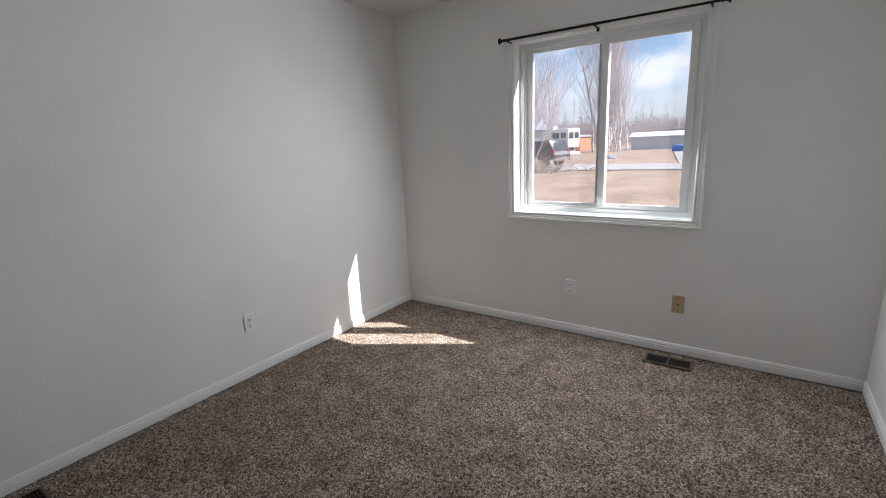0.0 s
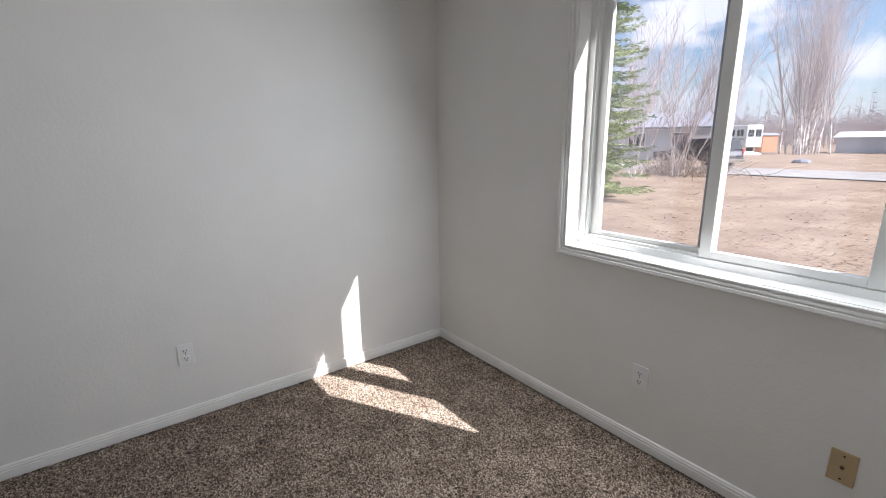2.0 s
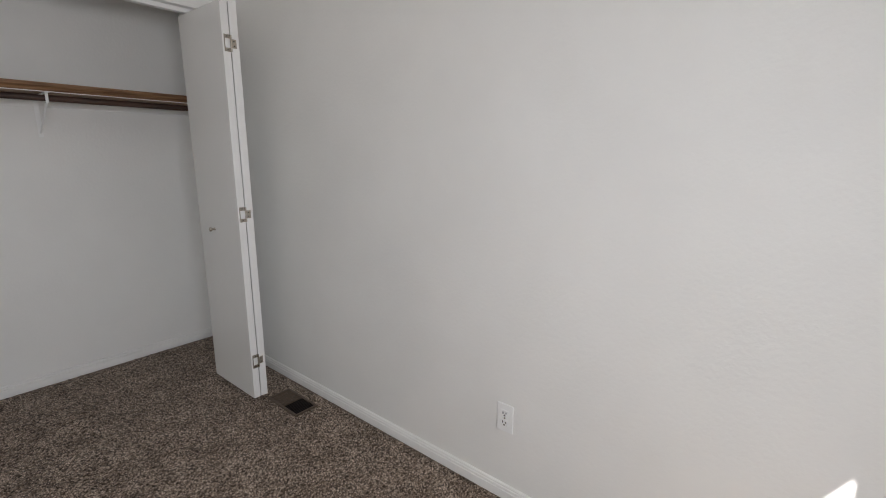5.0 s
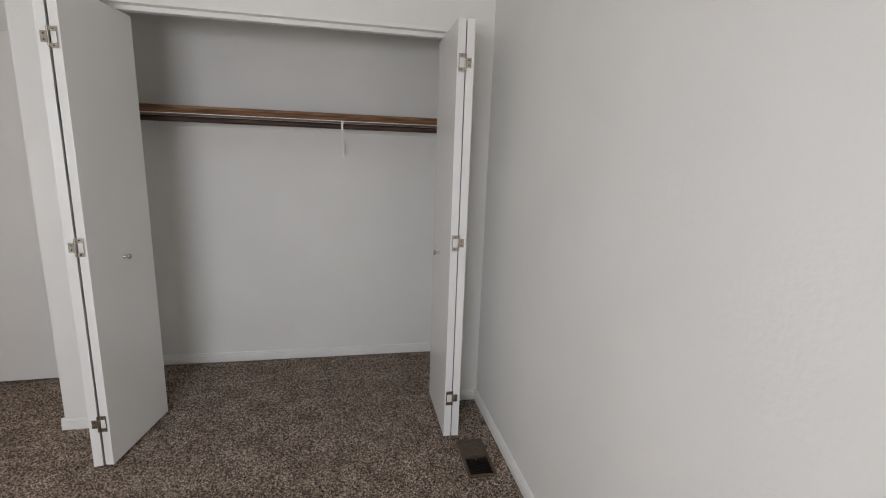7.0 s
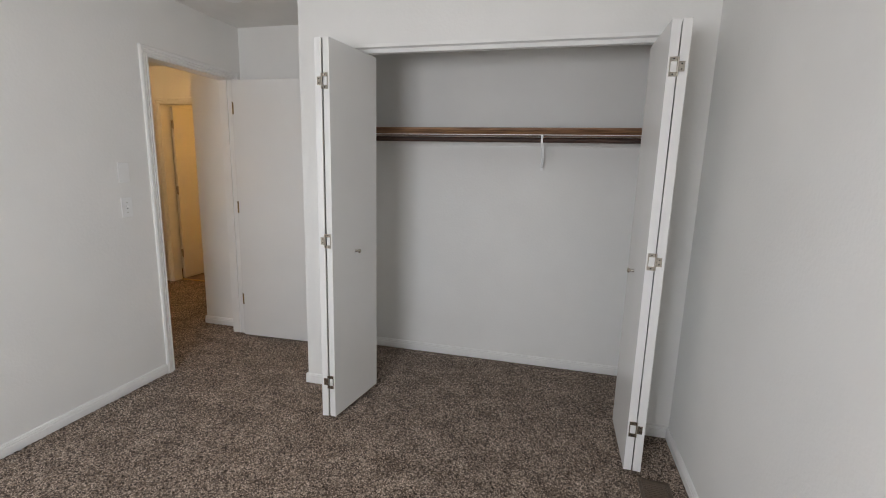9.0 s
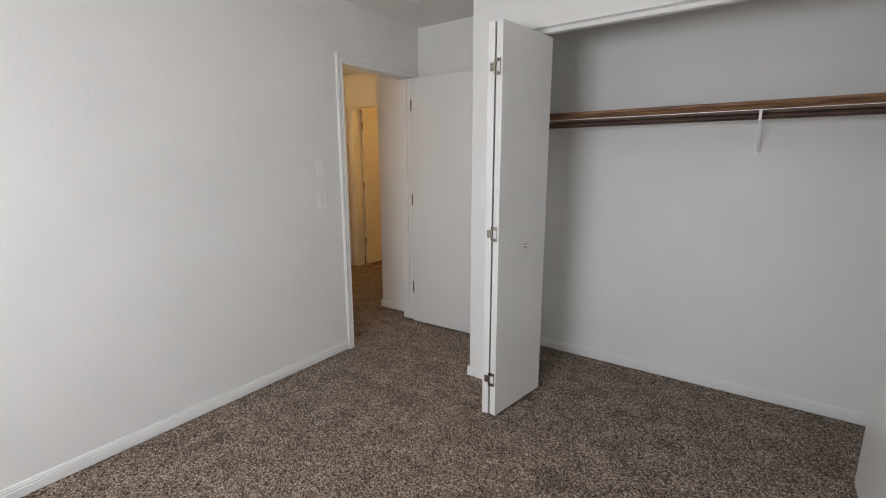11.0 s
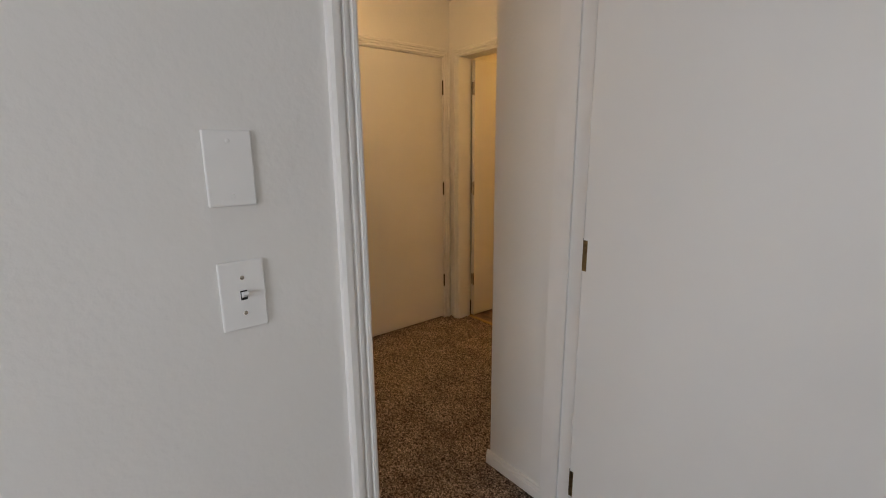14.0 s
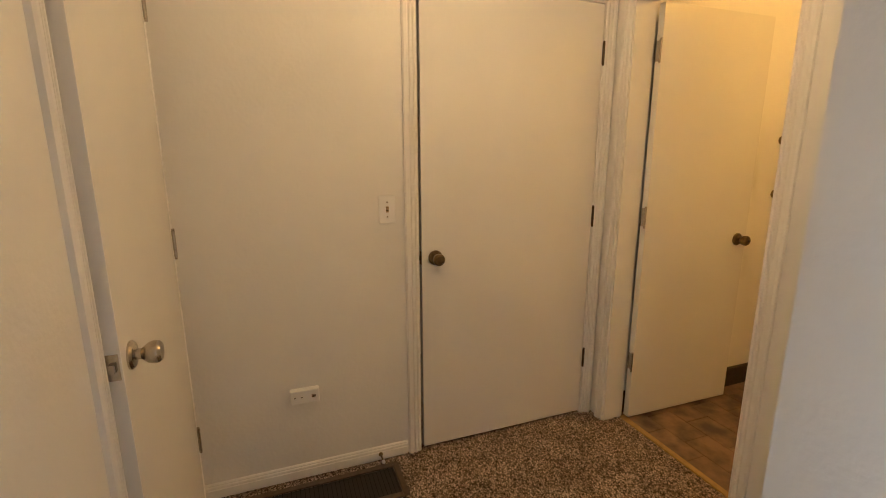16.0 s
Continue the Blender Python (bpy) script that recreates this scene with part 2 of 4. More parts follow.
wall("wall_hall_east", [(HE, HE + TH, -4.205, HN, -0.3, TOP), (HE, HE + TH, HS - TH, -5.135, -0.3, TOP), (HE, HE + TH, -5.135, -4.205, 2.062, TOP)], "cream hall wall with a closed door")
wall("wall_hall_south", [(HX, 4.345, HS - TH, HS, -0.3, TOP), (5.072, HE, HS - TH, HS, -0.3, TOP), (4.345, 5.072, HS - TH, HS, 2.062, TOP)], "cream hall wall with a bathroom doorway")
wall("wall_bath_east", [(5.095, 5.21, -7.1, HS - TH, -0.3, TOP)], "cream bathroom wall")
wall("wall_bath_south", [(3.5, 5.21, -7.215, -7.1, -0.3, TOP)], "plain cream bathroom wall")
wall("wall_bath_west", [(3.5, 3.615, -7.1, HS - TH, -0.3, TOP)], "plain cream bathroom wall")
wall("wall_store_room", [(HE + TH, HE + 1.0, -4.0, -3.9, -0.3, TOP), (HE + TH, HE + 1.0, -5.4, -5.3, -0.3, TOP), (HE + 1.0, HE + 1.1, -5.4, -3.9, -0.3, TOP), (4.1, 4.2, HN + TH, -2.3, -0.3, TOP), (5.2, 5.3, HN + TH, -2.3, -0.3, TOP), (4.1, 5.3, -2.3, -2.2, -0.3, TOP)], "plain wall of the rooms behind closed doors")
tagged(new("ceiling", mesh_of("ceiling", box(B(), -TH, 6.3, -7.3, 0.15, TOP, TOP + 0.12), CEIL)), "off-white textured ceiling", "ceiling", kind="structure")
eave = new("roof_eave", mesh_of("roof_eave", box(B(), -1.0, 7.0, -7.6, 0.44, TOP + 0.125, TOP + 0.3), TRIM))
tagged(eave, "white boxed roof eave over the window", "roof", kind="structure")


def pile(name, x0, x1, y0, y1, step, label):
    """Carpet as a sheet of tufts: a fine grid with uneven heights."""
    nx, ny = int((x1 - x0) / step) + 1, int((y1 - y0) / step) + 1
    rng = np.random.default_rng(7)
    gx, gy = np.meshgrid(np.linspace(x0, x1, nx), np.linspace(y0, y1, ny))
    gx[:, 1:-1] += rng.uniform(-0.3, 0.3, (ny, nx - 2)) * step
    gy[1:-1] += rng.uniform(-0.3, 0.3, (ny - 2, nx)) * step
    z = rng.uniform(-0.0075, 0.0022, (ny, nx)) + 0.0015 * np.sin(gx * 9 + 2 * np.sin(gy * 5)) * np.sin(gy * 7)
    z[0] = z[-1] = -0.004
    i = np.arange(nx * ny).reshape(ny, nx)
    faces = np.stack([i[:-1, :-1], i[:-1, 1:], i[1:, 1:], i[1:, :-1]], -1).reshape(-1, 4)
    me = bpy.data.meshes.new(name)
    me.vertices.add(nx * ny)
    me.vertices.foreach_set("co", np.stack([gx, gy, z], -1).ravel())
    me.loops.add(faces.size)
    me.loops.foreach_set("vertex_index", faces.ravel())
    me.polygons.add(len(faces))
    me.polygons.foreach_set("loop_start", np.arange(0, faces.size, 4))
    me.update(calc_edges=True)
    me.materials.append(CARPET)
    return tagged(new(name, me), label, "carpet", kind="structure")


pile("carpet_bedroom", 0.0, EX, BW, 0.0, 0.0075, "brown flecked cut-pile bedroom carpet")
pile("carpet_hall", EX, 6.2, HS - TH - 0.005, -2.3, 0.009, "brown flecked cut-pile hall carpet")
tagged(new("floor", mesh_of("floor", box(B(), -TH, 6.3, -7.3, 0.15, -0.2, -0.02), VTILE)), "floor slab under the carpet", "floor", kind="structure")

# ---- trim ----
BASE = [(0.009, 0), (0.009, 0.013), (0.046, 0.013), (0.048, 0.0105), (0.053, 0.0105), (0.055, 0.012), (0.060, 0.011), (0.062, 0.008), (0.067, 0.0085), (0.071, 0.005), (0.072, 0)]
CASE = [(0, 0), (0, 0.009), (0.004, 0.012), (0.010, 0.012), (0.013, 0.007), (0.017, 0.007), (0.020, 0.0125), (0.027, 0.0135), (0.030, 0.009), (0.034, 0.009), (0.037, 0.0155), (0.050, 0.0165), (0.057, 0.012), (0.057, 0)]


def baseboard(a, b, out, ends=(0, 0)):
    bm = sweep(B(), BASE, (*a, -0.004), (*b, -0.004), (0, 0, 1), (*out, 0))
    ob = new("baseboard", mesh_of("baseboard", bm, TRIM))
    return tagged(ob, "white painted ribbed wooden baseboard", "baseboard", kind="structure")


baseboard((0, BW), (0, CF - TH), (1, 0))
baseboard((0, CF), (0, 0), (1, 0))
baseboard((0.014, 0), (EX - 0.014, 0), (0, -1))
baseboard((EX, 0), (EX, -3.231), (-1, 0))
baseboard((0.014, CF), (0.125, CF), (0, 1))
baseboard((1.97, CF), (SX + 0.013, CF), (0, 1))
baseboard((SX, CF), (SX, BW), (1, 0))
baseboard((SX + 0.014, BW), (EX, BW), (0, 1))
baseboard((0.014, BW), (SX - TH, BW), (0, 1))
baseboard((EX + TH, BW), (HX + 0.013, BW), (0, 1))
baseboard((HX, BW), (HX, HS), (1, 0))
baseboard((EX + TH, HN), (4.351, HN), (0, -1))
baseboard((HE, HN), (HE, -4.146), (-1, 0))
baseboard((HX + 0.014, HS), (4.305, HS), (0, 1))
bm = sweep(B(), [(0, 0), (0, 0.012), (0.11, 0.012), (0.12, 0.005), (0.12, 0)], (5.095, -7.1, 0), (5.095, HS - TH, 0), (0, 0, 1), (-1, 0, 0))
tagged(new("baseboard", mesh_of("baseboard", bm, BRONZE)), "dark brown vinyl cove base", "baseboard", kind="structure")


def door_frame(name, axis, c0, c1, faces, head, label):
    """Jamb boards, stops and casings round a doorway. axis: along which the opening runs; faces: the wall's two faces, each with its outward sign or 0 for no casing."""
    f = thing(name, label, "door frame", kind="structure")
    lo, hi = min(x for x, _ in faces), max(x for x, _ in faces)
    t = 0.017

    def bx(u0, u1, w0, w1, z0, z1):
        return box(B(), u0, u1, w0, w1, z0, z1) if axis == "x" else box(B(), w0, w1, u0, u1, z0, z1)

    part("jamb", bx(c0 - t, c0, lo - 0.001, hi + 0.001, -0.005, head + t), TRIM, f)
    part("jamb", bx(c1, c1 + t, lo - 0.001, hi + 0.001, -0.005, head + t), TRIM, f)
    part("head_jamb", bx(c0, c1, lo - 0.001, hi + 0.001, head, head + t), TRIM, f)
    e = Vector((1, 0, 0)) if axis == "x" else Vector((0, 1, 0))
    for w, s in faces:
        if not s:
            continue
        out = (Vector((0, 1, 0)) if axis == "x" else Vector((1, 0, 0))) * s
        at = lambda u, z: e * u + (Vector((0, 1, 0)) if axis == "x" else Vector((1, 0, 0))) * w + Vector((0, 0, z))
        g = 0.006
        part("casing", sweep(B(), CASE, at(c0 - g, -0.004), at(c0 - g, head + g), -e, out, 0, -1), TRIM, f)
        part("casing", sweep(B(), CASE, at(c1 + g, -0.004), at(c1 + g, head + g), e, out, 0, -1), TRIM, f)
        part("head_casing", sweep(B(), CASE, at(c0 - g, head + g), at(c1 + g, head + g), (0, 0, 1), out, -1, -1), TRIM, f)
    return f


fr = door_frame("door_frame_1", "y", -4.028, -3.297, [(EX, -1), (EX + TH, 1)], 2.045, "white painted bedroom door frame and casing")
part("stop", box(B(), 3.205, 3.235, -3.297 - 0.010, -3.2972, 0, 2.045), TRIM, fr)
part("stop", box(B(), 3.205, 3.235, -4.0278, -4.018, 0, 2.045), TRIM, fr)
part("strike_plate", bevel(box(B(), 3.172, 3.198, -3.2985, -3.2972, 0.90, 0.96), 0.0004, 1), BRASS, fr)
door_frame("door_frame_2", "x", 4.415, 5.083, [(HN, -1), (HN + TH, 0)], 2.045, "cream painted hall door frame")
door_frame("door_frame_3", "y", -5.118, -4.216, [(HE, -1), (HE + TH, 0)], 2.05, "cream painted frame of the closed hall door")
door_frame("door_frame_4", "x", 4.362, 5.055, [(HS, 1), (HS - TH, -1)], 2.045, "cream painted bathroom door frame")
# closet lining
cj = thing("closet_frame", "white painted closet opening lining with a bifold track", "closet frame", kind="structure")
part("jamb", box(B(), 0.13, 0.145, CF - TH - 0.001, CF + 0.001, 0, 2.09), TRIM, cj)
part("jamb", box(B(), 1.947, 1.962, CF - TH - 0.001, CF + 0.001, 0, 2.09), TRIM, cj)
part("head_jamb", box(B(), 0.145, 1.947, CF - TH - 0.001, CF + 0.001, 2.072, 2.09), TRIM, cj)
part("track", box(B(), 0.16, 1.93, -3.475, -3.44, 2.050, 2.0715), TRIM, cj)

# ---- window ----
win = thing("window_1", "white vinyl sliding window with painted wooden casing", "window", kind="structure")
part("reveal", box(B(), WX0 - W, WX0, -0.001, 0.15, WZ0 - W, WZ1 + W), TRIM, win)
part("reveal", box(B(), WX1, WX1 + W, -0.001, 0.15, WZ0 - W, WZ1 + W), TRIM, win)
part("reveal", box(B(), WX0, WX1, -0.001, 0.15, WZ1, WZ1 + W), TRIM, win)
part("window_sill", box(B(), WX0, WX1, -0.001, 0.15, WZ0 - W, WZ0), TRIM, win)
C2 = [(p * 0.95, q) for p, q in CASE]
g = 0.003
for a, b, u, nm in (((WX0 - g, WZ0 - g), (WX0 - g, WZ1 + g), (-1, 0, 0), "side_casing"), ((WX1 + g, WZ0 - g), (WX1 + g, WZ1 + g), (1, 0, 0), "side_casing"), ((WX0 - g, WZ0 - g), (WX1 + g, WZ0 - g), (0, 0, -1), "apron_casing"), ((WX0 - g, WZ1 + g), (WX1 + g, WZ1 + g), (0, 0, 1), "head_casing")):
    part(nm, sweep(B(), C2, (a[0], -0.0005, a[1]), (b[0], -0.0005, b[1]), u, (0, -1, 0), -1, -1), TRIM, win)


def ring(x0, x1, z0, z1, w, y0, y1, top=None, bottom=None):
    bm = B()
    t, b = top or w, bottom or w
    box(bm, x0, x0 + w, y0, y1, z0, z1)
    box(bm, x1 - w, x1, y0, y1, z0, z1)
    box(bm, x0 + w, x1 - w, y0, y1, z0, z0 + b)
    box(bm, x0 + w, x1 - w, y0, y1, z1 - t, z1)
    return bm


part("window_frame", ring(WX0, WX1, WZ0, WZ1, 0.030, 0.086, 0.148), VINYL, win)
part("frame_lip", ring(WX0 + 0.030, WX1 - 0.030, WZ0 + 0.03, WZ1 - 0.03, 0.012, 0.098, 0.147), VINYL, win)
ls = part("fixed_sash", ring(1.132, 1.712, WZ0 + 0.042, WZ1 - 0.042, 0.045, 0.120, 0.144, 0.022, 0.02), VINYL, win)
part("pane", box(B(), 1.176, 1.668, 0.130, 0.134, WZ0 + 0.061, WZ1 - 0.063), GLASS, ls)
rs = part("sliding_sash", bevel(ring(1.668, 2.224, WZ0 + 0.034, WZ1 - 0.034, 0.044, 0.092, 0.118, 0.048, 0.03), 0.002, 1), VINYL, win)
part("pane", box(B(), 1.711, 2.181, 0.103, 0.107, WZ0 + 0.063, WZ1 - 0.081), GLASS, rs)
# added bar hidden behind the sash, widens the shadow between the sun patches
part("shadow_bar", box(B(), 1.638, 1.670, 0.1445, 0.190, WZ0 + 0.03, WZ1 - 0.03), VINYL, win)
part("outer_trim", ring(WX0 - 0.05, WX1 + 0.05, WZ0 - 0.05, WZ1 + 0.05, 0.08, 0.1505, 0.185), VINYL, win)
for pane in [o for o in bpy.data.objects if o.name.startswith("pane")]:
    pane.visible_shadow = False

# ---- curtain rod ----
rod = thing("curtain_rod", "black metal curtain rod on three brackets above the window", "curtain rod", pose(0, -0.062, 2.088))
part("rod", tube(B(), (1.045, 0, 0), (1.75, 0, 0), 0.0085), BLACK, rod, smooth=True)
part("rod", tube(B(), (1.745, 0, 0), (2.33, 0, 0), 0.0070), BLACK, rod, smooth=True)
FIN = [(0.008, 0), (0.012, 0.002), (0.012, 0.008), (0.008, 0.012), (0.010, 0.024), (0.020, 0.036), (0.021, 0.042), (0.014, 0.044)]
part("finial", lathe(B(), FIN, pose(1.047, 0, 0, 0, -90, 0)), BLACK, rod, smooth=True)
part("finial", lathe(B(), FIN, pose(2.328, 0, 0, 0, 90, 0)), BLACK, rod, smooth=True)
for x in (1.072, 1.665, 2.285):
    bm = B()
    box(bm, x - 0.009, x + 0.009, 0.0585, 0.0615, -0.035, 0.02)
    box(bm, x - 0.005, x + 0.005, -0.004, 0.060, -0.017, -0.010)
    box(bm, x - 0.005, x + 0.005, -0.013, -0.009, -0.017, 0.004)
    box(bm, x - 0.005, x + 0.005, -0.011, 0.010, -0.013, -0.0085)
    part("bracket", bevel(bm, 0.001, 1), BLACK, rod)


# ---- wall plates ----
def plate_body(t, material, w=0.071, h=0.116):
    return bevel(box(B(), -w / 2, w / 2, -0.006, 0, -h / 2, h / 2), 0.0025)


def screw(z, t, material):
    part("screw", lathe(B(), [(0.0034, 0.0), (0.0034, 0.0068), (0.0022, 0.0076)], pose(0, 0, z, 90, 0, 0), 10), material, t)


def outlet(m, label):
    t = thing("wall_outlet", label, "outlet", m, group="duplex outlets")
    part("cover_plate", plate_body(t, PLATE), PLATE, t)
    for z in (0.020, -0.020):
        r = part("receptacle", bevel(box(B(), -0.0165, 0.0165, -0.0085, -0.005, z - 0.014, z + 0.014), 0.002), PLATE, t)
        bm = B()
        box(bm, -0.0085, -0.005, -0.0089, -0.008, z - 0.002, z + 0.008)
        box(bm, 0.005, 0.0085, -0.0089, -0.008, z - 0.001, z + 0.007)
        tube(bm, (0, -0.0089, z - 0.008), (0, -0.008, z - 0.008), 0.0036, 8)
        part("slots", bm, DARK, r)
    screw(0, t, NICKEL)
    return t


def toggle(m, label):
    t = thing("light_switch", label, "switch", m)
    part("cover_plate", plate_body(t, PLATE), PLATE, t)
    part("collar", box(B(), -0.006, 0.006, -0.0068, -0.005, -0.0125, 0.0125), BEIGE if "ivory" in label else PLATE, t)
    part("slot", box(B(), -0.0052, 0.0052, -0.0071, -0.0067, -0.0075, 0.0085), DARK, t)
    part("lever", sweep(B(), [(-0.004, 0), (0.006, 0), (0.009, 0.013), (0.004, 0.014)], (-0.0038, -0.006, 0), (0.0038, -0.006, 0), (0, 0, 1), (0, -1, 0)), BEIGE if "ivory" in label else PLATE, t)
    screw(0.03, t, NICKEL)
    screw(-0.03, t, NICKEL)
    return t


outlet(pose(0.0005, -1.608, 0.359, 0, 0, 90), "white duplex outlet low on the long wall")
outlet(pose(1.527, -0.0005, 0.350, 0, 0, 0), "white duplex outlet below the window")
jack = thing("phone_jack", "beige plastic cable jack plate low on the wall", "jack plate", pose(2.232, -0.0005, 0.342))
part("cover_plate", plate_body(jack, BEIGE), BEIGE, jack)
part("socket", lathe(B(), [(0.006, 0), (0.006, 0.009), (0.004, 0.012)], pose(0, 0, 0, 90, 0, 0), 12), BRONZE, jack)
screw(0.042, jack, BRONZE)
screw(-0.042, jack, BRONZE)
blank = thing("blank_plate", "white blank cover plate above the switch", "cover plate", pose(EX - 0.0005, -3.060, 1.346, 0, 0, -90))
part("cover_plate", plate_body(blank, PLATE), PLATE, blank)
screw(0.042, blank, PLATE)
screw(-0.042, blank, PLATE)
toggle(pose(EX - 0.0005, -3.060, 1.142, 0, 0, -90), "white toggle light switch beside the bedroom door")
toggle(pose(HE - 0.0005, -4.079, 1.157, 0, 0, -90), "white toggle light switch with ivory lever in the hall")
tel = thing("junction_box", "small cream surface-mounted box low on the hall wall", "junction box", pose(HE - 0.0005, -3.704, 0.395, 0, 0, -90))
part("box_body", bevel(box(B(), -0.058, 0.058, -0.030, 0, -0.030, 0.030), 0.004), PLATE, tel)
for x in (-0.040, -0.012, 0.040):
    part("port", box(B(), x - 0.004, x + 0.004, -0.0306, -0.028, -0.002, 0.002), DARK, tel)
part("cap", bevel(box(B(), 0.026, 0.042, -0.033, -0.0295, -0.006, 0.008), 0.002), NICKEL, tel)
stop = thing("door_stop", "small brass door stop with white tip on the baseboard", "door stop", pose(HE - 0.013, -4.016, 0.034, 0, -90, 0))
part("rod", lathe(B(), [(0.010, 0), (0.010, 0.003), (0.004, 0.006), (0.004, 0.05)], Matrix(), 12), BRASS, stop, smooth=True)
part("tip", lathe(B(), [(0.006, 0.05), (0.008, 0.052), (0.008, 0.062), (0.005, 0.065)], Matrix(), 12), PLATE, stop, smooth=True)


# ---- floor registers ----
def register(m, long, wide, label, lid):
    t = thing("floor_register", label, "floor vent", m, group="floor registers")
    part("frame", bevel(ring_flat(long, wide, 0.014), 0.0015, 1), VENT, t)
    # dark sheet just above the carpet, coloured as the shade of an open duct
    part("duct_shade", box(B(), -long / 2 + 0.014, long / 2 - 0.014, -wide / 2 + 0.014, wide / 2 - 0.014, -0.0016, -0.0012), DARK, t)
    part("divider", box(B(), -0.004, 0.004, -wide / 2 + 0.0142, wide / 2 - 0.0142, -0.002, 0.005), VENT, t)
    k = 9
    for s in (-1, 1):
        for i in range(k):
            x = s * (0.010 + (i + 0.5) * (long / 2 - 0.026) / k)
            bm = box(B(), -0.0016, 0.0016, -wide / 2 + 0.0142, wide / 2 - 0.0142, -0.0012, 0.004)
            bmesh.ops.transform(bm, matrix=pose(x, 0, 0.0005, 0, 35 * s, 0), verts=bm.verts)
            # slats over the open duct are coloured as if in shade
            part("slat", bm, VENT if lid and s < 0 else VENT_SHADED, t)
    if lid:
        part("damper", box(B(), -long / 2 + 0.0145, -0.006, -wide / 2 + 0.0145, wide / 2 - 0.0145, -0.0011, -0.0003), VENT, t)
    return t


def ring_flat(long, wide, w, z0=-0.003, z1=0.005):
    bm = B()
    box(bm, -long / 2, -long / 2 + w, -wide / 2, wide / 2, z0, z1)
    box(bm, long / 2 - w, long / 2, -wide / 2, wide / 2, z0, z1)
    box(bm, -long / 2 + w, long / 2 - w, -wide / 2, -wide / 2 + w, z0, z1)
    box(bm, -long / 2 + w, long / 2 - w, wide / 2 - w, wide / 2, z0, z1)
    return bm


register(pose(0.150, -2.862, 0.0065, 0, 0, 90), 0.275, 0.137, "brown metal floor register, half closed, beside the closet", True)
register(pose(2.218, -0.157, 0.0065, 0, 0, 0), 0.275, 0.125, "brown metal floor register below the window", False)
ret = thing("return_grille", "large dark brown metal return-air grille in the hall carpet", "floor vent", pose(5.005, -3.755, 0.0065, 0, 0, 90))
part("frame", bevel(ring_flat(0.655, 0.215, 0.026), 0.002, 1), VENT, ret)
# dark sheet and near-black slats carry the shade inside the grille
part("duct_shade", box(B(), -0.30, 0.30, -0.08, 0.08, -0.0016, -0.0012), DARK, ret)
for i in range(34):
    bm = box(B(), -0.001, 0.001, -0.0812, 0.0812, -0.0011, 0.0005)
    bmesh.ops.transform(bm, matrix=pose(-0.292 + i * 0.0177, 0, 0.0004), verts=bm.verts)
    part("slat", bm, VENT_SHADED, ret)


# ---- doors ----
def knob(parent, x, z, side, y, material, lock=False):
    """A round knob on its rosette; side +1 points along local +y."""
    m = pose(x, y, z, -90 * side, 0, 0)
    r = part("rosette", lathe(B(), [(0.033, 0), (0.033, 0.004), (0.028, 0.009), (0.016, 0.011), (0.0125, 0.012), (0.0125, 0.022)], m), material, parent, smooth=True)
    part("knob", lathe(B(), [(0.0125, 0.0221), (0.017, 0.027), (0.024, 0.036), (0.0265, 0.047), (0.0255, 0.056), (0.020, 0.062), (0.008, 0.0645)], m), material, parent, smooth=True)
    if lock:
        part("lock_button", lathe(B(), [(0.006, 0.0646), (0.006, 0.068), (0.003, 0.069)], m, 12), DARK, parent, smooth=True)
    return r


def door(name, w, m, label, barrel_y, metal, kmetal, hinge_z=(0.327, 1.08, 1.835), sides=(1, -1), height=2.035, latch=True):
    """A flush leaf from its hinge line along local +x, 35 mm thick towards local -y."""
    d = thing(name, label, "door", m, kind="structure")
    leaf = part("leaf", bevel(box(B(), 0.003, w, -0.035, 0, 0.014, height), 0.0016, 2), DOOR, d)
    for s in sides:
        knob(d, w - 0.062, 0.935, s, 0 if s > 0 else -0.035, kmetal, lock=s < 0)
    if latch:
        part("latch_plate", bevel(box(B(), w, w + 0.0012, -0.030, -0.005, 0.905, 0.965), 0.0005, 1), kmetal, d)
        part("latch_bolt", bevel(box(B(), w + 0.0012, w + 0.011, -0.024, -0.011, 0.925, 0.945), 0.002), kmetal, d)
    for z in hinge_z:
        h = part("hinge", tube(B(), (0.0, barrel_y, z - 0.045), (0.0, barrel_y, z + 0.045), 0.0055, 10), metal, d, smooth=True)
        part("hinge_leaf", box(B(), 0.0012, 0.0028, -0.033, -0.002, z - 0.044, z + 0.044), metal, d)
        for dz in (-0.049, 0.049):
            part("pin_tip", lathe(B(), [(0.0045, -0.004), (0.0055, 0), (0.0045, 0.004)], pose(0, barrel_y, z + dz), 8), metal, d)
    return d


door("door_1", 0.762, pose(3.126, -4.003, 0, 0, 0, 181.8), "white flush bedroom door standing wide open", 0.004, BRONZE, NICKEL)
door("door_2", 0.661, pose(5.081, -3.309, 0, 0, 0, 181.0), "cream flush hall door left slightly ajar", 0.006, NICKEL, NICKEL)
door("door_3", 0.888, pose(5.164, -5.1155, 0, 0, 0, 90), "cream flush door closed at the end of the hall", 0.005, BRONZE, DBRASS, height=2.044)
door("door_4", 0.690, pose(5.051, -5.313, 0, 0, 0, -91.0), "cream flush bathroom door standing open", -0.030, NICKEL, DBRASS, sides=(-1,))
d1 = bpy.data.objects["door_1"]
for z in (0.321, 1.074, 1.828):
    part("face_hinge_leaf", bevel(box(B(), 0.0032, 0.017, -0.0364, -0.0348, z - 0.045, z + 0.045), 0.0005, 1), BRASS, d1)


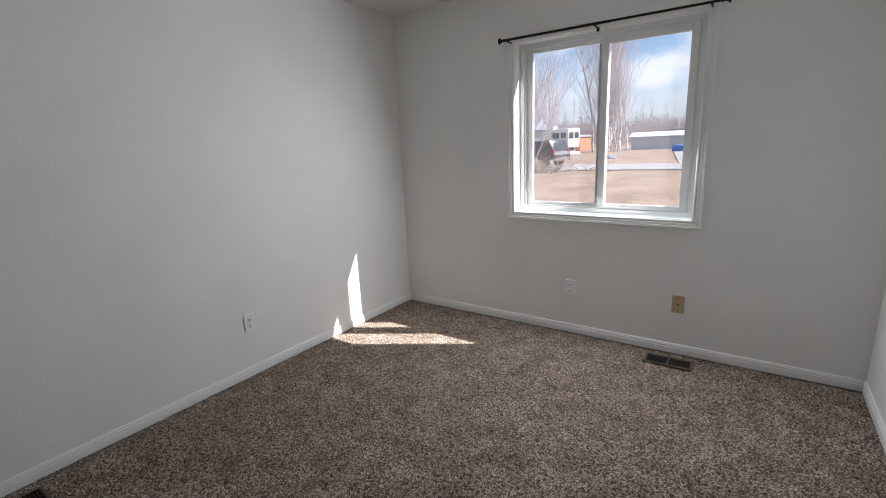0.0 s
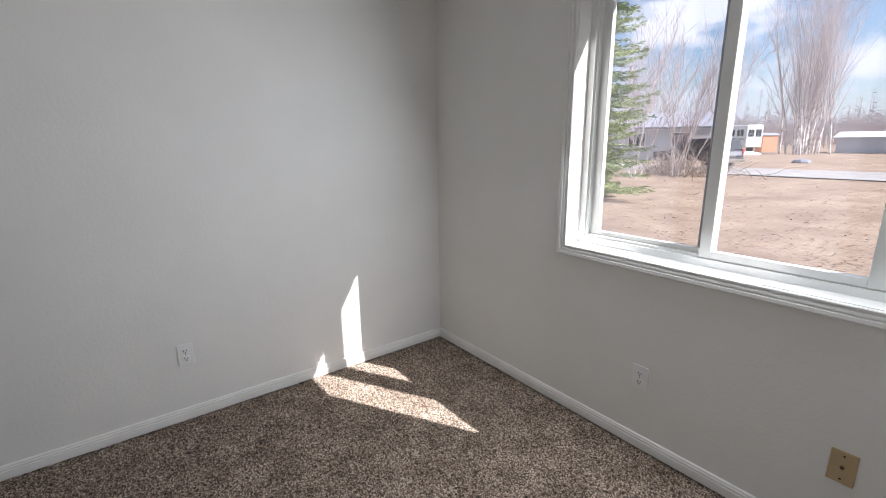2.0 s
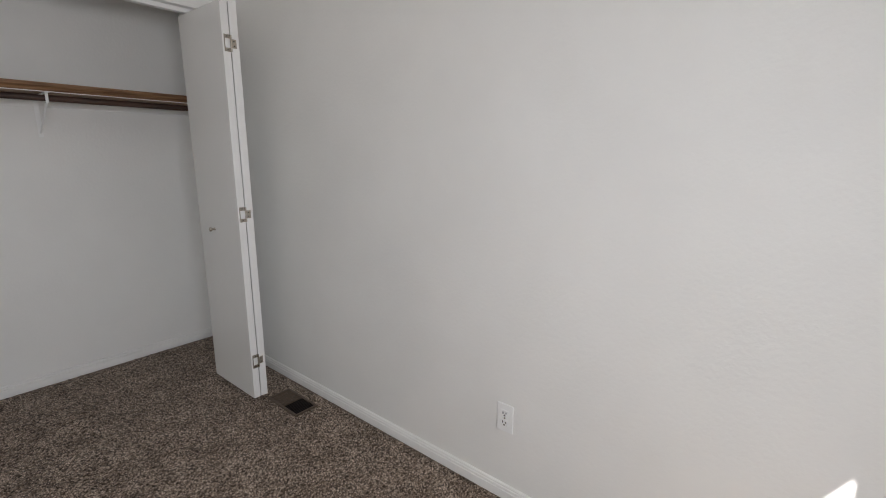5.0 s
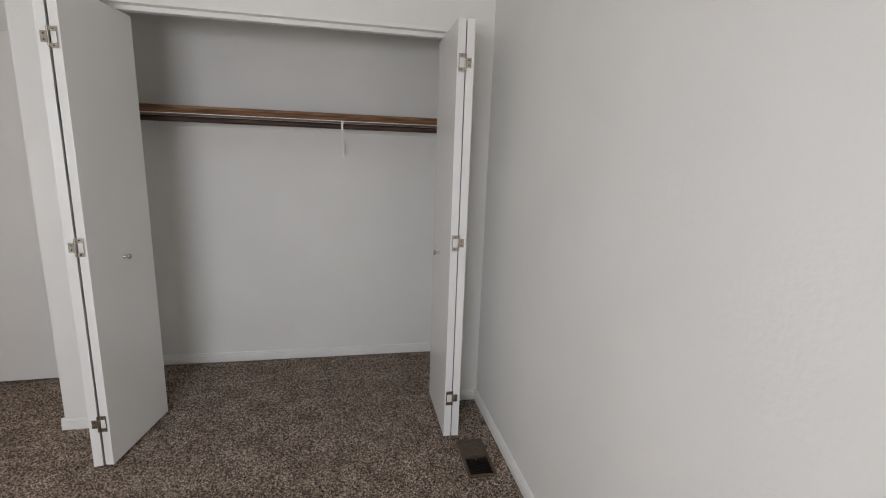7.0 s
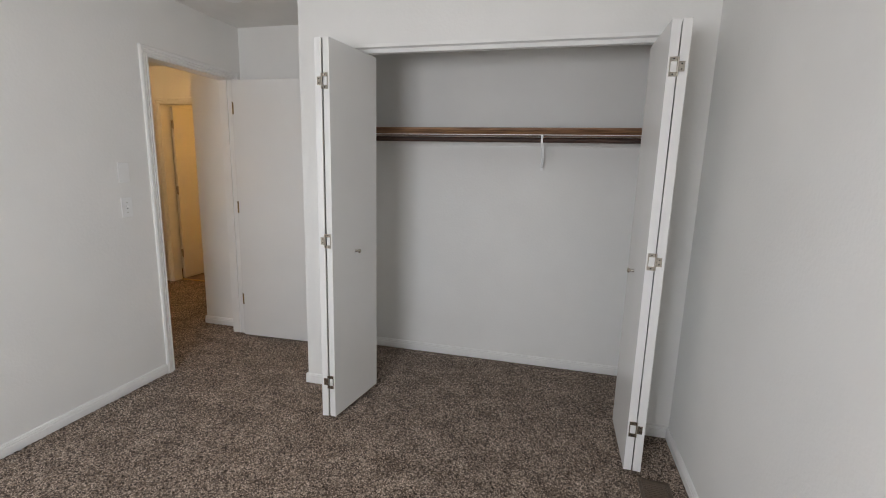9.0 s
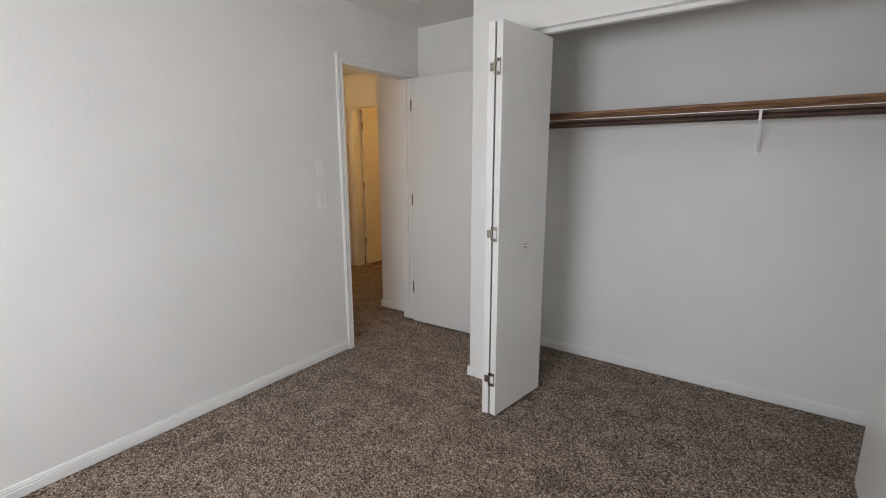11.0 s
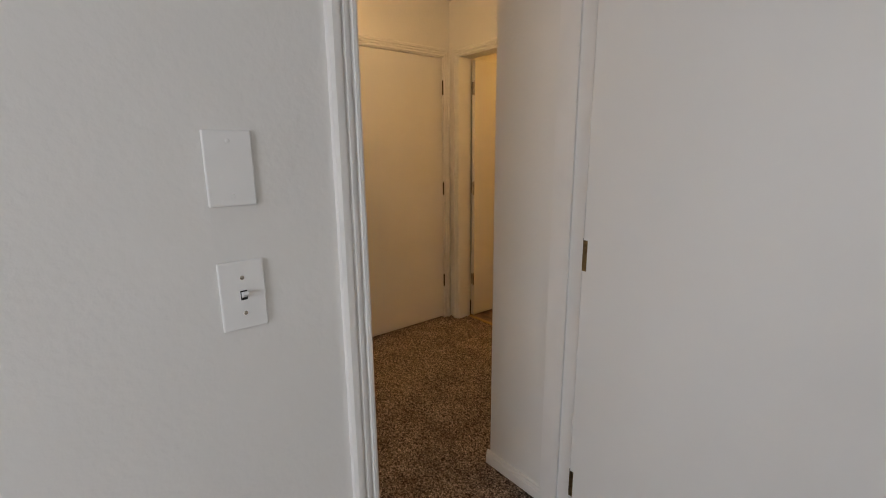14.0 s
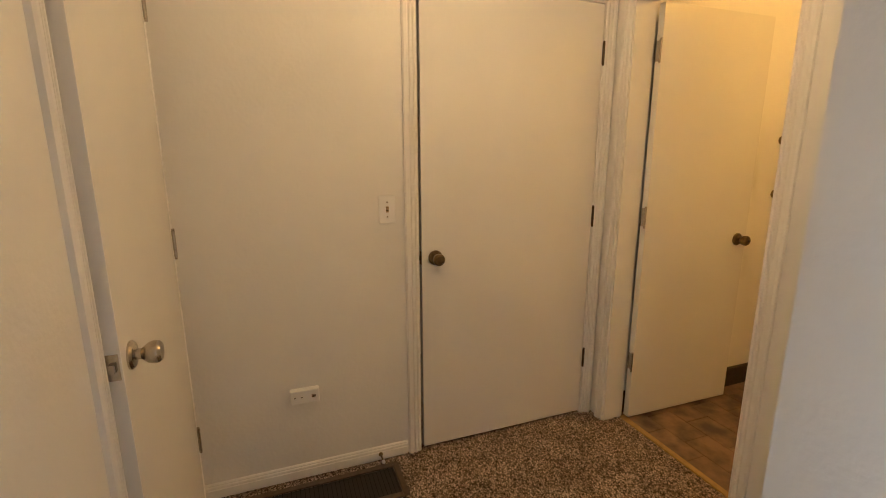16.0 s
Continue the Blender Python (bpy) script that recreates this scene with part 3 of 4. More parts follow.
# ---- bifold closet doors ----
def panel(a, b, th, z0=0.022, z1=2.034):
    """An upright slab whose thickness th lies to the left of the line a-b."""
    a, b = Vector((*a, 0)), Vector((*b, 0))
    d = (b - a).normalized()
    n = Vector((-d.y, d.x, 0))
    bm = B()
    lo = [a, b, b + n * th, a + n * th]
    v0 = [bm.verts.new(p + Vector((0, 0, z0))) for p in lo]
    v1 = [bm.verts.new(p + Vector((0, 0, z1))) for p in lo]
    bm.faces.new(v0[::-1])
    bm.faces.new(v1)
    for i in range(4):
        bm.faces.new((v0[i], v0[(i + 1) % 4], v1[(i + 1) % 4], v1[i]))
    return bevel(bm, 0.0015, 2)


def bifold(inner, outer, seam, sign, kx, label):
    """sign: +1 when the inner panel lies on the -x side of the outer one."""
    t = thing("bifold_door", label, "closet door", group="bifold closet doors")
    ip = part("inner_panel", panel(*inner), DOOR, t)
    part("outer_panel", panel(*outer), DOOR, t)
    k = part("knob", lathe(B(), [(0.008, 0), (0.006, 0.004), (0.005, 0.012), (0.010, 0.018), (0.0125, 0.023), (0.010, 0.029), (0.004, 0.031)], pose(*kx, 0, -90 * sign, 0), 14), NICKEL, ip, smooth=True)
    x, y = seam
    for z in (0.230, 1.027, 1.830) if sign > 0 else (0.237, 1.041, 1.850):
        h = part("hinge", tube(B(), (x, y + 0.003, z - 0.037), (x, y + 0.003, z + 0.037), 0.004, 8), NICKEL, t, smooth=True)
        part("small_leaf", box(B(), min(x, x + sign * 0.026), max(x, x + sign * 0.026), y + 0.0005, y + 0.0022, z - 0.020, z + 0.020), NICKEL, t)
        bm = B()
        u0, u1 = sorted((x - sign * 0.003, x - sign * 0.032))
        box(bm, u0, u1, y + 0.0005, y + 0.0022, z + 0.021, z + 0.038)
        box(bm, u0, u1, y + 0.0005, y + 0.0022, z - 0.038, z - 0.021)
        f0, f1 = sorted((x - sign * 0.028, x - sign * 0.032))
        box(bm, f0, f1, y + 0.0005, y + 0.0022, z - 0.021, z + 0.021)
        part("wide_leaf", bm, NICKEL, t)
        for dx, dz in ((-0.017, 0.030), (-0.017, -0.030), (0.015, 0.010), (0.015, -0.010)):
            part("screw", lathe(B(), [(0.003, 0), (0.003, 0.003), (0.0015, 0.0034)], pose(x + sign * dx, y, z + dz, -90, 0, 0), 8), DARK, t)
    return t


bifold((((1.735, -3.478), (1.800, -3.040), -0.036)), ((1.842, -3.040), (1.900, -3.470), 0.036), (1.8395, -3.038), 1, (1.766, -3.25, 0.944), "white flush bifold closet door folded open beside the niche")
bifold((((0.277, -3.478), (0.277, -3.028), 0.036)), ((0.236, -3.028), (0.190, -3.470), -0.036), (0.2385, -3.026), -1, (0.277, -3.30, 0.940), "white flush bifold closet door folded open beside the long wall")

# ---- closet ----
sh = thing("closet_shelf", "brown stained wooden closet shelf with a moulded front edge", "shelf", pose(0, 0, 1.655))
part("board", bevel(box(B(), 0.002, SX - TH - 0.002, BW + 0.002, -3.835, -0.010, 0.010), 0.002), SHELF, sh)
part("front_edge", sweep(B(), [(-0.016, 0), (-0.016, 0.010), (-0.008, 0.016), (-0.006, 0.012), (0.004, 0.018), (0.010, 0.014), (0.024, 0.018), (0.026, 0)], (0.003, -3.835, 0), (SX - TH - 0.003, -3.835, 0), (0, 0, 1), (0, 1, 0)), SHELF, sh)
part("edge_strip", box(B(), 0.004, SX - TH - 0.004, -3.836, -3.826, -0.0195, -0.0162), PLATE, sh, "thin white strip")
part("cleat", box(B(), 0.003, SX - TH - 0.003, BW + 0.001, BW + 0.020, -0.075, -0.0105), TRIM, sh)
pole = thing("closet_pole", "dark stained wooden hanging pole under the shelf", "hanging rod", pose(0, -3.862, 1.608))
part("pole", tube(B(), (0.012, 0, 0), (SX - TH - 0.012, 0, 0), 0.0158, 16), POLE, pole, smooth=True)
for x0, x1 in ((0.0005, 0.012), (SX - TH - 0.012, SX - TH - 0.0005)):
    part("socket", tube(B(), (x0, 0, 0), (x1, 0, 0), 0.028, 16), PLATE, pole, smooth=True)
br = thing("shelf_bracket", "white metal shelf and pole bracket on the closet wall", "bracket", pose(0.79, 0, 0))
part("back_strap", box(B(), -0.010, 0.010, BW + 0.0205, BW + 0.0235, 1.42, 1.643), PLATE, br)
part("arm", box(B(), -0.008, 0.008, BW + 0.0236, -3.815, 1.632, 1.6345), PLATE, br)
part("brace", sweep(B(), [(-0.004, -0.002), (0.004, -0.002), (0.004, 0.002), (-0.004, 0.002)], (0, BW + 0.024, 1.44), (0, -3.875, 1.588), (1, 0, 0), (0, -0.5, 0.86)), PLATE, br)
part("hook", box(B(), -0.006, 0.006, -3.880, -3.842, 1.584, 1.590), PLATE, br)
part("hook_tip", box(B(), -0.006, 0.006, -3.843, -3.8395, 1.590, 1.639), PLATE, br)

# ---- ceiling fittings ----
det = thing("smoke_detector", "white round smoke detector on the bedroom ceiling", "smoke detector", pose(2.70, -3.50, TOP, 180, 0, 0))
part("base", lathe(B(), [(0.072, 0.0005), (0.072, 0.010), (0.068, 0.012)], Matrix(), 28), PLATE, det, smooth=True)
part("cover", lathe(B(), [(0.064, 0.0121), (0.062, 0.030), (0.052, 0.038), (0.02, 0.040)], Matrix(), 28), PLATE, det, smooth=True)
hl = thing("hall_ceiling_light", "glowing warm ribbed glass globe light on the hall ceiling", "ceiling light", pose(4.34, -4.26, TOP, 180, 0, 0))
part("canopy", lathe(B(), [(0.06, 0.0005), (0.06, 0.012), (0.045, 0.022), (0.040, 0.075)], Matrix(), 24), BRASS, hl, smooth=True)
part("globe", lathe(B(), [(0.040, 0.0755), (0.068, 0.094), (0.082, 0.128), (0.072, 0.165), (0.042, 0.188), (0.01, 0.196)], Matrix(), 28), GLOBE, hl, smooth=True)
bl = thing("bath_ceiling_light", "glowing warm globe light on the bathroom ceiling", "ceiling light", pose(4.35, -6.2, TOP, 180, 0, 0))
part("globe", lathe(B(), [(0.06, 0.0005), (0.100, 0.03), (0.100, 0.08), (0.05, 0.12), (0.01, 0.125)], Matrix(), 28), GLOBE_BATH, bl, smooth=True)

# ---- bathroom threshold ----
ts = new("threshold_strip", mesh_of("threshold_strip", bevel(box(B(), 4.3625, 5.0545, -5.325, -5.296, -0.004, 0.004), 0.0015, 1), STRIP))
tagged(ts, "narrow gold metal threshold strip", "threshold", kind="structure")
bf = thing("bath_floor", "brown stone-patterned vinyl bathroom floor", "floor", kind="structure")
rng = random.Random(3)
y = -7.09
row = 0
while y < -5.33:
    x = 3.62 - (0.11 if row % 2 else 0)
    while x < 5.09:
        x1, y1 = min(x + 0.228, 5.09), min(y + 0.148, -5.326)
        if x1 - max(x, 3.617) > 0.02:
            part("tile", bevel(box(B(), max(x, 3.617), x1, y, y1, -0.018, rng.uniform(-0.0016, -0.0008)), 0.0008, 1), VTILE, bf)
        x += 0.230
    y += 0.150
    row += 1
for z, nm in ((1.455, "upper"), (1.158, "lower")):
    k = thing("wall_hook", "round brass hook knob on the bathroom wall", "hook", pose(5.0945, -6.31, z, 0, -90, 0), group="brass wall knobs")
    part("knob", lathe(B(), [(0.022, 0), (0.022, 0.004), (0.010, 0.008), (0.010, 0.022), (0.024, 0.030), (0.026, 0.040), (0.016, 0.046)], Matrix(), 18), BRASS, k, smooth=True)

# ---- outside ----
G = -0.5
DIRT = mat("dead_grass", (0.30, 0.225, 0.165), 0.95, other=(0.205, 0.145, 0.105), scale=0.9, bump=0.6, bscale=8, detail=10, bdist=0.05, spec=0.1)
ROAD = mat("road_gravel", (0.30, 0.28, 0.26), 0.9, vary=0.15, scale=1.0, bump=0.4, bscale=12, spec=0.2)
BARK = mat("birch_bark", (0.80, 0.76, 0.72), 0.85, other=(0.34, 0.28, 0.25), scale=3, bump=0.3, bscale=20)
TWIG = mat("bare_twig", (0.58, 0.51, 0.50), 0.9, vary=0.3, scale=4)
FIR = mat("spruce_needle", (0.27, 0.31, 0.11), 0.7, other=(0.13, 0.18, 0.06), scale=1.3)
SIDING = mat("pale_siding", (0.50, 0.53, 0.58), 0.7, vary=0.08, scale=2)
ROOF = mat("roof_shingle", (0.24, 0.24, 0.27), 0.85, vary=0.2, scale=3)
PAINTW = mat("white_enamel", (0.72, 0.71, 0.68), 0.4, vary=0.06, scale=1)
PAINTD = mat("dark_car_paint", (0.03, 0.032, 0.036), 0.25, vary=0.2, scale=2)
# paler than PAINTD: sunlight on the car's rear put into the colour
PAINT_SUNLIT = mat("sunlit_car_paint", (0.30, 0.30, 0.33), 0.3, metal=0.4, vary=0.1, scale=2)
RUBBER = mat("tyre_rubber", (0.025, 0.025, 0.025), 0.85)
TINT = mat("tinted_glass", (0.03, 0.035, 0.04), 0.08)
RED = mat("red_lens", (0.45, 0.03, 0.02), 0.3)
ORANGE = mat("orange_tarp", (0.48, 0.22, 0.12), 0.7, vary=0.1)
SNOW = mat("old_snow", (0.75, 0.76, 0.78), 0.7, vary=0.1)
BLUE = mat("blue_tarp", (0.05, 0.15, 0.45), 0.6)
LEAF = mat("dry_leaf", (0.22, 0.13, 0.075), 0.9, vary=0.4, scale=30)


def sheet(name, x0, x1, y0, y1, nx, ny, z, amp, material, label, cat):
    rng = np.random.default_rng(5)
    gx, gy = np.meshgrid(np.linspace(x0, x1, nx), np.linspace(y0, y1, ny))
    zz = z + amp * (np.sin(gx * 0.31 + 1.3) * np.sin(gy * 0.27) + 0.5 * np.sin(gx * 1.1 + gy * 0.7)) + rng.uniform(-amp, amp, gx.shape) * 0.3
    i = np.arange(nx * ny).reshape(ny, nx)
    f = np.stack([i[:-1, :-1], i[:-1, 1:], i[1:, 1:], i[1:, :-1]], -1).reshape(-1, 4)
    me = bpy.data.meshes.new(name)
    me.from_pydata(np.stack([gx, gy, zz], -1).reshape(-1, 3).tolist(), [], f.tolist())
    me.materials.append(material)
    for p in me.polygons:
        p.use_smooth = True
    return tagged(new(name, me), label, cat, kind="structure")


sheet("ground", -1500, 1500, -1500, 1500, 3, 3, G - 0.12, 0.0, DIRT, "brown dead grass reaching to the tree line", "ground")
sheet("yard", -45, 30, 0.2, 95, 220, 260, G, 0.018, DIRT, "uneven yard of dead brown grass and leaves", "ground")
sheet("road", -70, 60, 23.4, 29.0, 90, 12, G + 0.05, 0.008, ROAD, "pale grey gravel road crossing the yard", "road")
rd = sheet("side_road", -3.0, 3.0, 0, 50, 10, 60, G + 0.056, 0.008, ROAD, "pale grey side road leading to the distance", "road")
rd.matrix_world = pose(1.5, 28.8, 0, 0, 0, 9)
house_wall = box(B(), -0.115, 8, -8, -7.4, -0.9, TOP)
house_wall = box(house_wall, 6.31, 8, -7.4, 0.15, -0.9, TOP)
house_wall = box(house_wall, EX + TH, 6.31, 0.0, 0.15, -0.9, TOP)
tagged(new("wall_outer", mesh_of("wall_outer", house_wall, SIDING)), "plain outer wall that closes the house", "wall", kind="structure")


def bare_tree(name, m, height, stems, lean, seed, label, depth=4, rad=0.09, bark=BARK):
    """Tapered stems that fork into thinner and thinner limbs, as short three- or five-sided tubes."""
    rng = random.Random(seed)
    t = thing(name, label, "tree", m)
    verts, faces, tv, tf = [], [], [], []

    def seg(vs, fs, a, b, r0, r1, n):
        q = (b - a).to_track_quat("Z", "Y").to_matrix()
        k = len(vs)
        for c, r in ((a, r0), (b, r1)):
            for i in range(n):
                vs.append(c + q @ Vector((math.cos(i * math.tau / n) * r, math.sin(i * math.tau / n) * r, 0)))
        for i in range(n):
            fs.append((k + i, k + (i + 1) % n, k + n + (i + 1) % n, k + n + i))

    def limb(a, d, length, r, level):
        steps = 5 if level == 0 else 3
        p = a.copy()
        for i in range(steps):
            d = (d + Vector((rng.gauss(0, 0.07), rng.gauss(0, 0.07), rng.uniform(0, 0.06)))).normalized()
            b = p + d * length / steps
            r0, r1 = r * (1 - i / (steps + 0.6)), r * (1 - (i + 1) / (steps + 0.6))
            (seg(verts, faces, p, b, r0, r1, 6) if level == 0 else seg(tv, tf, p, b, max(r0, 0.006), max(r1, 0.005), 3))
            p = b
            if level < depth and (i > 0 or level):
                for _ in range(5 if level == 0 else 3 if level < 3 else 2):
                    side = Vector((rng.gauss(0, 1), rng.gauss(0, 1), rng.uniform(0.1, 1.1))).normalized()
                    limb(p - d * rng.random() * length / steps, (d * 0.9 + side * 0.6).normalized(), length * rng.uniform(0.26, 0.42), r1 * 0.45 + 0.003, level + 1)

    for s in range(stems):
        a = rng.uniform(0, math.tau)
        o = Vector((math.cos(a), math.sin(a), 0)) * rng.uniform(0, 0.28 * stems ** 0.7)
        limb(o, (Vector((0, 0, 1)) + Vector((math.cos(a), math.sin(a), 0)) * rng.uniform(0.02, lean)).normalized(), height * rng.uniform(0.75, 1.0), rad * rng.uniform(0.7, 1.1), 0)
    for nm, vs, fs, mm in (("trunk", verts, faces, bark), ("crown", tv, tf, TWIG)):
        me = bpy.data.meshes.new(nm)
        me.from_pydata([tuple(v) for v in vs], [], fs)
        me.materials.append(mm)
        new(nm, me).parent = t
    return t


def spruce(m, height, spread, seed):
    rng = random.Random(seed)
    t = thing("spruce_tree", "green spruce with drooping branches beside the house", "tree", m)
    part("trunk", tube(B(), (0, 0, -0.3), (0, 0, height), 0.11, 10, 0.015), BARK, t)
    bv, bf_, nv, nf = [], [], [], []
    z = 0.25
    while z < height - 0.2:
        for k in range(5):
            a = rng.uniform(0, math.tau)
            ln = 0.8 * spread * (1 - z / height) ** 0.6 * rng.uniform(0.45, 1.1) + 0.12
            z0 = z + rng.uniform(-0.12, 0.12)
            droop = rng.uniform(0.12, 0.42)
            d = Vector((math.cos(a), math.sin(a), 0))
            side = Vector((-d.y, d.x, 0))
            n = max(4, int(ln / 0.06))
            for i in range(n):
                f = (i + 0.6) / n
                c = d * ln * f + Vector((0, 0, z0 - droop * ln * f + 0.24 * ln * f * f))
                w = 0.24 * (1.1 - f) * min(ln, 1.2) + 0.06
                for s in (-1, 1):
                    for _ in range(4):
                        o = c + d * rng.uniform(-0.03, 0.03) + Vector((0, 0, rng.uniform(-0.02, 0.03)))
                        tip = o + side * s * w * rng.uniform(0.3, 1.2) + d * rng.uniform(0.0, 0.16) + Vector((0, 0, rng.uniform(-0.12, 0.06)))
                        h = rng.uniform(0.006, 0.014)
                        q = len(nv)
                        up = Vector((rng.uniform(-0.6, 0.6), rng.uniform(-0.6, 0.6), 1)) * h
                        mid = (o * 0.4 + tip * 0.6)
                        nv.extend((o, mid + up, tip, mid - up))
                        nf.append((q, q + 1, q + 2, q + 3))
        z += rng.uniform(0.10, 0.17)
    me = bpy.data.meshes.new("crown")
    me.from_pydata([tuple(v) for v in nv], [], nf)
    me.materials.append(FIR)
    new("crown", me).parent = t
    return t


spruce(pose(-6.25, 10.8, G), 8.5, 2.2, 4)
bare_tree("birch_clump", pose(-13.2, 56, G), 15.5, 24, 0.10, 11, "tall clump of bare white birch stems", 2, 0.10)
for i, (x, y, h, st) in enumerate(((-9.6, 18.5, 6.0, 6), (-8.8, 21.0, 5.5, 6), (-26, 44, 12, 4), (-22, 58, 11, 3), (-32, 60, 12, 4), (-4.0, 74, 11, 4), (-27.5, 74, 13, 4), (-38, 70, 13, 4), (-19, 78, 12, 5))):
    bare_tree("birch_tree", pose(x, y, G), h, st, 0.45 if i < 2 else 0.25, 30 + i, "bare leafless birch in the yard", 2, 0.028 if i < 2 else 0.09)


def bush(m, seed, n, r):
    rng = random.Random(seed)
    t = thing("bare_bush", "tangled bare brush in front of the parked car", "bush", m)
    bm = B()
    for _ in range(n):
        a, e = rng.uniform(0, math.tau), rng.uniform(0.25, 1.25)
        p = Vector((rng.gauss(0, r * 0.5), rng.gauss(0, r * 0.25), 0))
        d = Vector((math.cos(a) * math.cos(e), math.sin(a) * math.cos(e), math.sin(e)))
        w = 0.017
        for _ in range(5):
            q = p + d * rng.uniform(0.2, 0.45)
            tube(bm, p, q, w, 3, w * 0.8)
            p, w = q, w * 0.8
            d = (d + Vector((rng.gauss(0, 0.3), rng.gauss(0, 0.3), rng.gauss(-0.12, 0.25)))).normalized()
    part("twigs", bm, mat("pale_twig", (0.42, 0.33, 0.27), 0.9, vary=0.3, scale=4), t)["kind"] = "stuff"


bush(pose(-8.6, 21.4, G), 3, 170, 2.0)
bush(pose(-9.0, 22.4, G), 4, 160, 2.0)


def extrude_x(bm, outline, y0, y1):
    return sweep(bm, outline, (0, y0, 0), (0, y1, 0), (1, 0, 0), (0, 0, 1))


def wheel(t, x, y, r):
    w = part("tyre", lathe(B(), [(r * 0.62, -0.11), (r * 0.95, -0.11), (r, -0.07), (r, 0.07), (r * 0.95, 0.11), (r * 0.62, 0.11)], pose(x, y, r, 90, 0, 0), 24), RUBBER, t, smooth=True)
    part("rim", lathe(B(), [(r * 0.60, -0.10), (r * 0.58, -0.09), (r * 0.2, -0.06), (r * 0.2, 0.06), (r * 0.58, 0.09), (r * 0.60, 0.10)], pose(x, y, r, 90, 0, 0), 24), NICKEL, w, smooth=True)


car = thing("parked_suv", "dark sport utility vehicle parked behind bare brush", "car", pose(-10.3, 26.6, G + 0.05, 0, 0, -14))
part("body", bevel(extrude_x(B(), [(-2.3, 0.45), (-2.35, 0.95), (-1.1, 1.08), (-0.45, 1.72), (1.9, 1.76), (2.2, 1.05), (2.3, 0.5)], -0.92, 0.92), 0.06, 2), PAINTD, car, smooth=True)
part("side_window", box(B(), -0.35, 1.75, -0.932, -0.9, 1.13, 1.6), TINT, car)
part("side_window", box(B(), -0.35, 1.75, 0.9, 0.932, 1.13, 1.6), TINT, car)
part("rear_window", sweep(B(), [(0, 0), (0.02, 0), (0.02, 1.3), (0, 1.3)], (1.975, 0.65, 1.58), (2.17, 0.65, 1.14), (1, 0, 0), (0, -1, 0)), TINT, car)
part("rear_light", box(B(), 2.16, 2.27, -0.925, -0.80, 0.85, 1.15), RED, car)
part("rear_light", box(B(), 2.16, 2.27, 0.80, 0.925, 0.85, 1.15), RED, car)
# hatch of the dark car, lightened in colour for the sun on it
part("rear_hatch", bevel(sweep(B(), [(0, -0.8), (0.02, -0.8), (0.02, 0.8), (0, 0.8)], (2.235, 0, 0.62), (2.215, 0, 1.02), (1, 0, 0), (0, 1, 0)), 0.004, 1), PAINT_SUNLIT, car, "rear hatch coloured pale grey as if sunlit")
part("bumper", bevel(box(B(), 2.2, 2.4, -0.9, 0.9, 0.42, 0.62), 0.03), NICKEL, car)
for x in (-1.45, 1.45):
    for y in (-0.80, 0.80):
        wheel(car, x, y, 0.38)
rv = thing("motor_home", "white motor home with a spare wheel parked across the road", "motor home", pose(-20.6, 59, G, 0, 0, -24))
part("body", bevel(box(B(), -3.2, 2.6, -1.15, 1.15, 0.6, 3.1), 0.12, 3), PAINTW, rv, smooth=True)
part("roof_unit", bevel(box(B(), -2.2, -0.9, -0.5, 0.5, 3.1, 3.5), 0.1), PAINTW, rv)
part("stripe", box(B(), -3.0, 2.4, -1.157, -1.145, 1.5, 1.62), VENT, rv)
for x0, x1 in ((-0.2, 1.0), (1.35, 2.2)):
    f = part("side_window", box(B(), x0, x1, -1.165, -1.14, 1.85, 2.6), TINT, rv)
    part("window_bar", box(B(), (x0 + x1) / 2 - 0.03, (x0 + x1) / 2 + 0.03, -1.172, -1.1655, 1.85, 2.6), PAINTW, f)
for x0, x1 in ((-0.9, -0.1), (0.1, 0.9)):
    part("rear_window", box(B(), 2.59, 2.615, x0, x1, 1.8, 2.6), TINT, rv)
part("spare_wheel", lathe(B(), [(0.2, 0), (0.37, 0), (0.4, 0.05), (0.4, 0.18), (0.2, 0.22)], pose(1.1, -1.16, 1.1, 90, 0, 0), 20), RUBBER, rv)
for x in (-2.2, 1.3):
    for y in (-0.95, 0.95):
        wheel(rv, x, y, 0.42)
sh2 = thing("orange_shed", "small orange-brown shed beside the motor home", "shed", pose(-18.6, 63, G, 0, 0, -20))
part("wall", box(B(), -0.45, 0.45, -1.2, 1.2, 0, 1.9), ORANGE, sh2)
part("roof", extrude_x(B(), [(-0.55, 1.9), (0, 2.15), (0.55, 1.9), (0.55, 1.97), (0, 2.23), (-0.55, 1.97)], -1.4, 1.4), ROOF, sh2)
ho = thing("neighbour_house", "pale blue house with a low grey roof behind brush", "house", pose(-20.3, 37.5, G - 0.4, 0, 0, 35))
part("wall", box(B(), -6, 5, -3.5, 3.5, 0, 3.1), SIDING, ho)
part("roof", sweep(B(), [(-4.2, 2.95), (0, 4.2), (4.2, 2.95), (4.2, 3.1), (0, 4.36), (-4.2, 3.1)], (-6.5, 0, 0), (5.5, 0, 0), (0, 1, 0), (0, 0, 1)), ROOF, ho)
for x in (-3.6, -0.5, 2.8):
    w_ = part("window", box(B(), x - 0.7, x + 0.7, -3.56, -3.49, 1.5, 2.7), PAINTW, ho)
    part("pane", box(B(), x - 0.6, x + 0.6, -3.575, -3.561, 1.6, 2.6), TINT, w_)
part("door", box(B(), 3.7, 4.6, -3.56, -3.49, 0.3, 2.4), PAINTW, ho)
fe = thing("long_shed", "long low pale shed at the far side of the yard", "building", pose(-7.2, 62, G, 0, 0, -4))
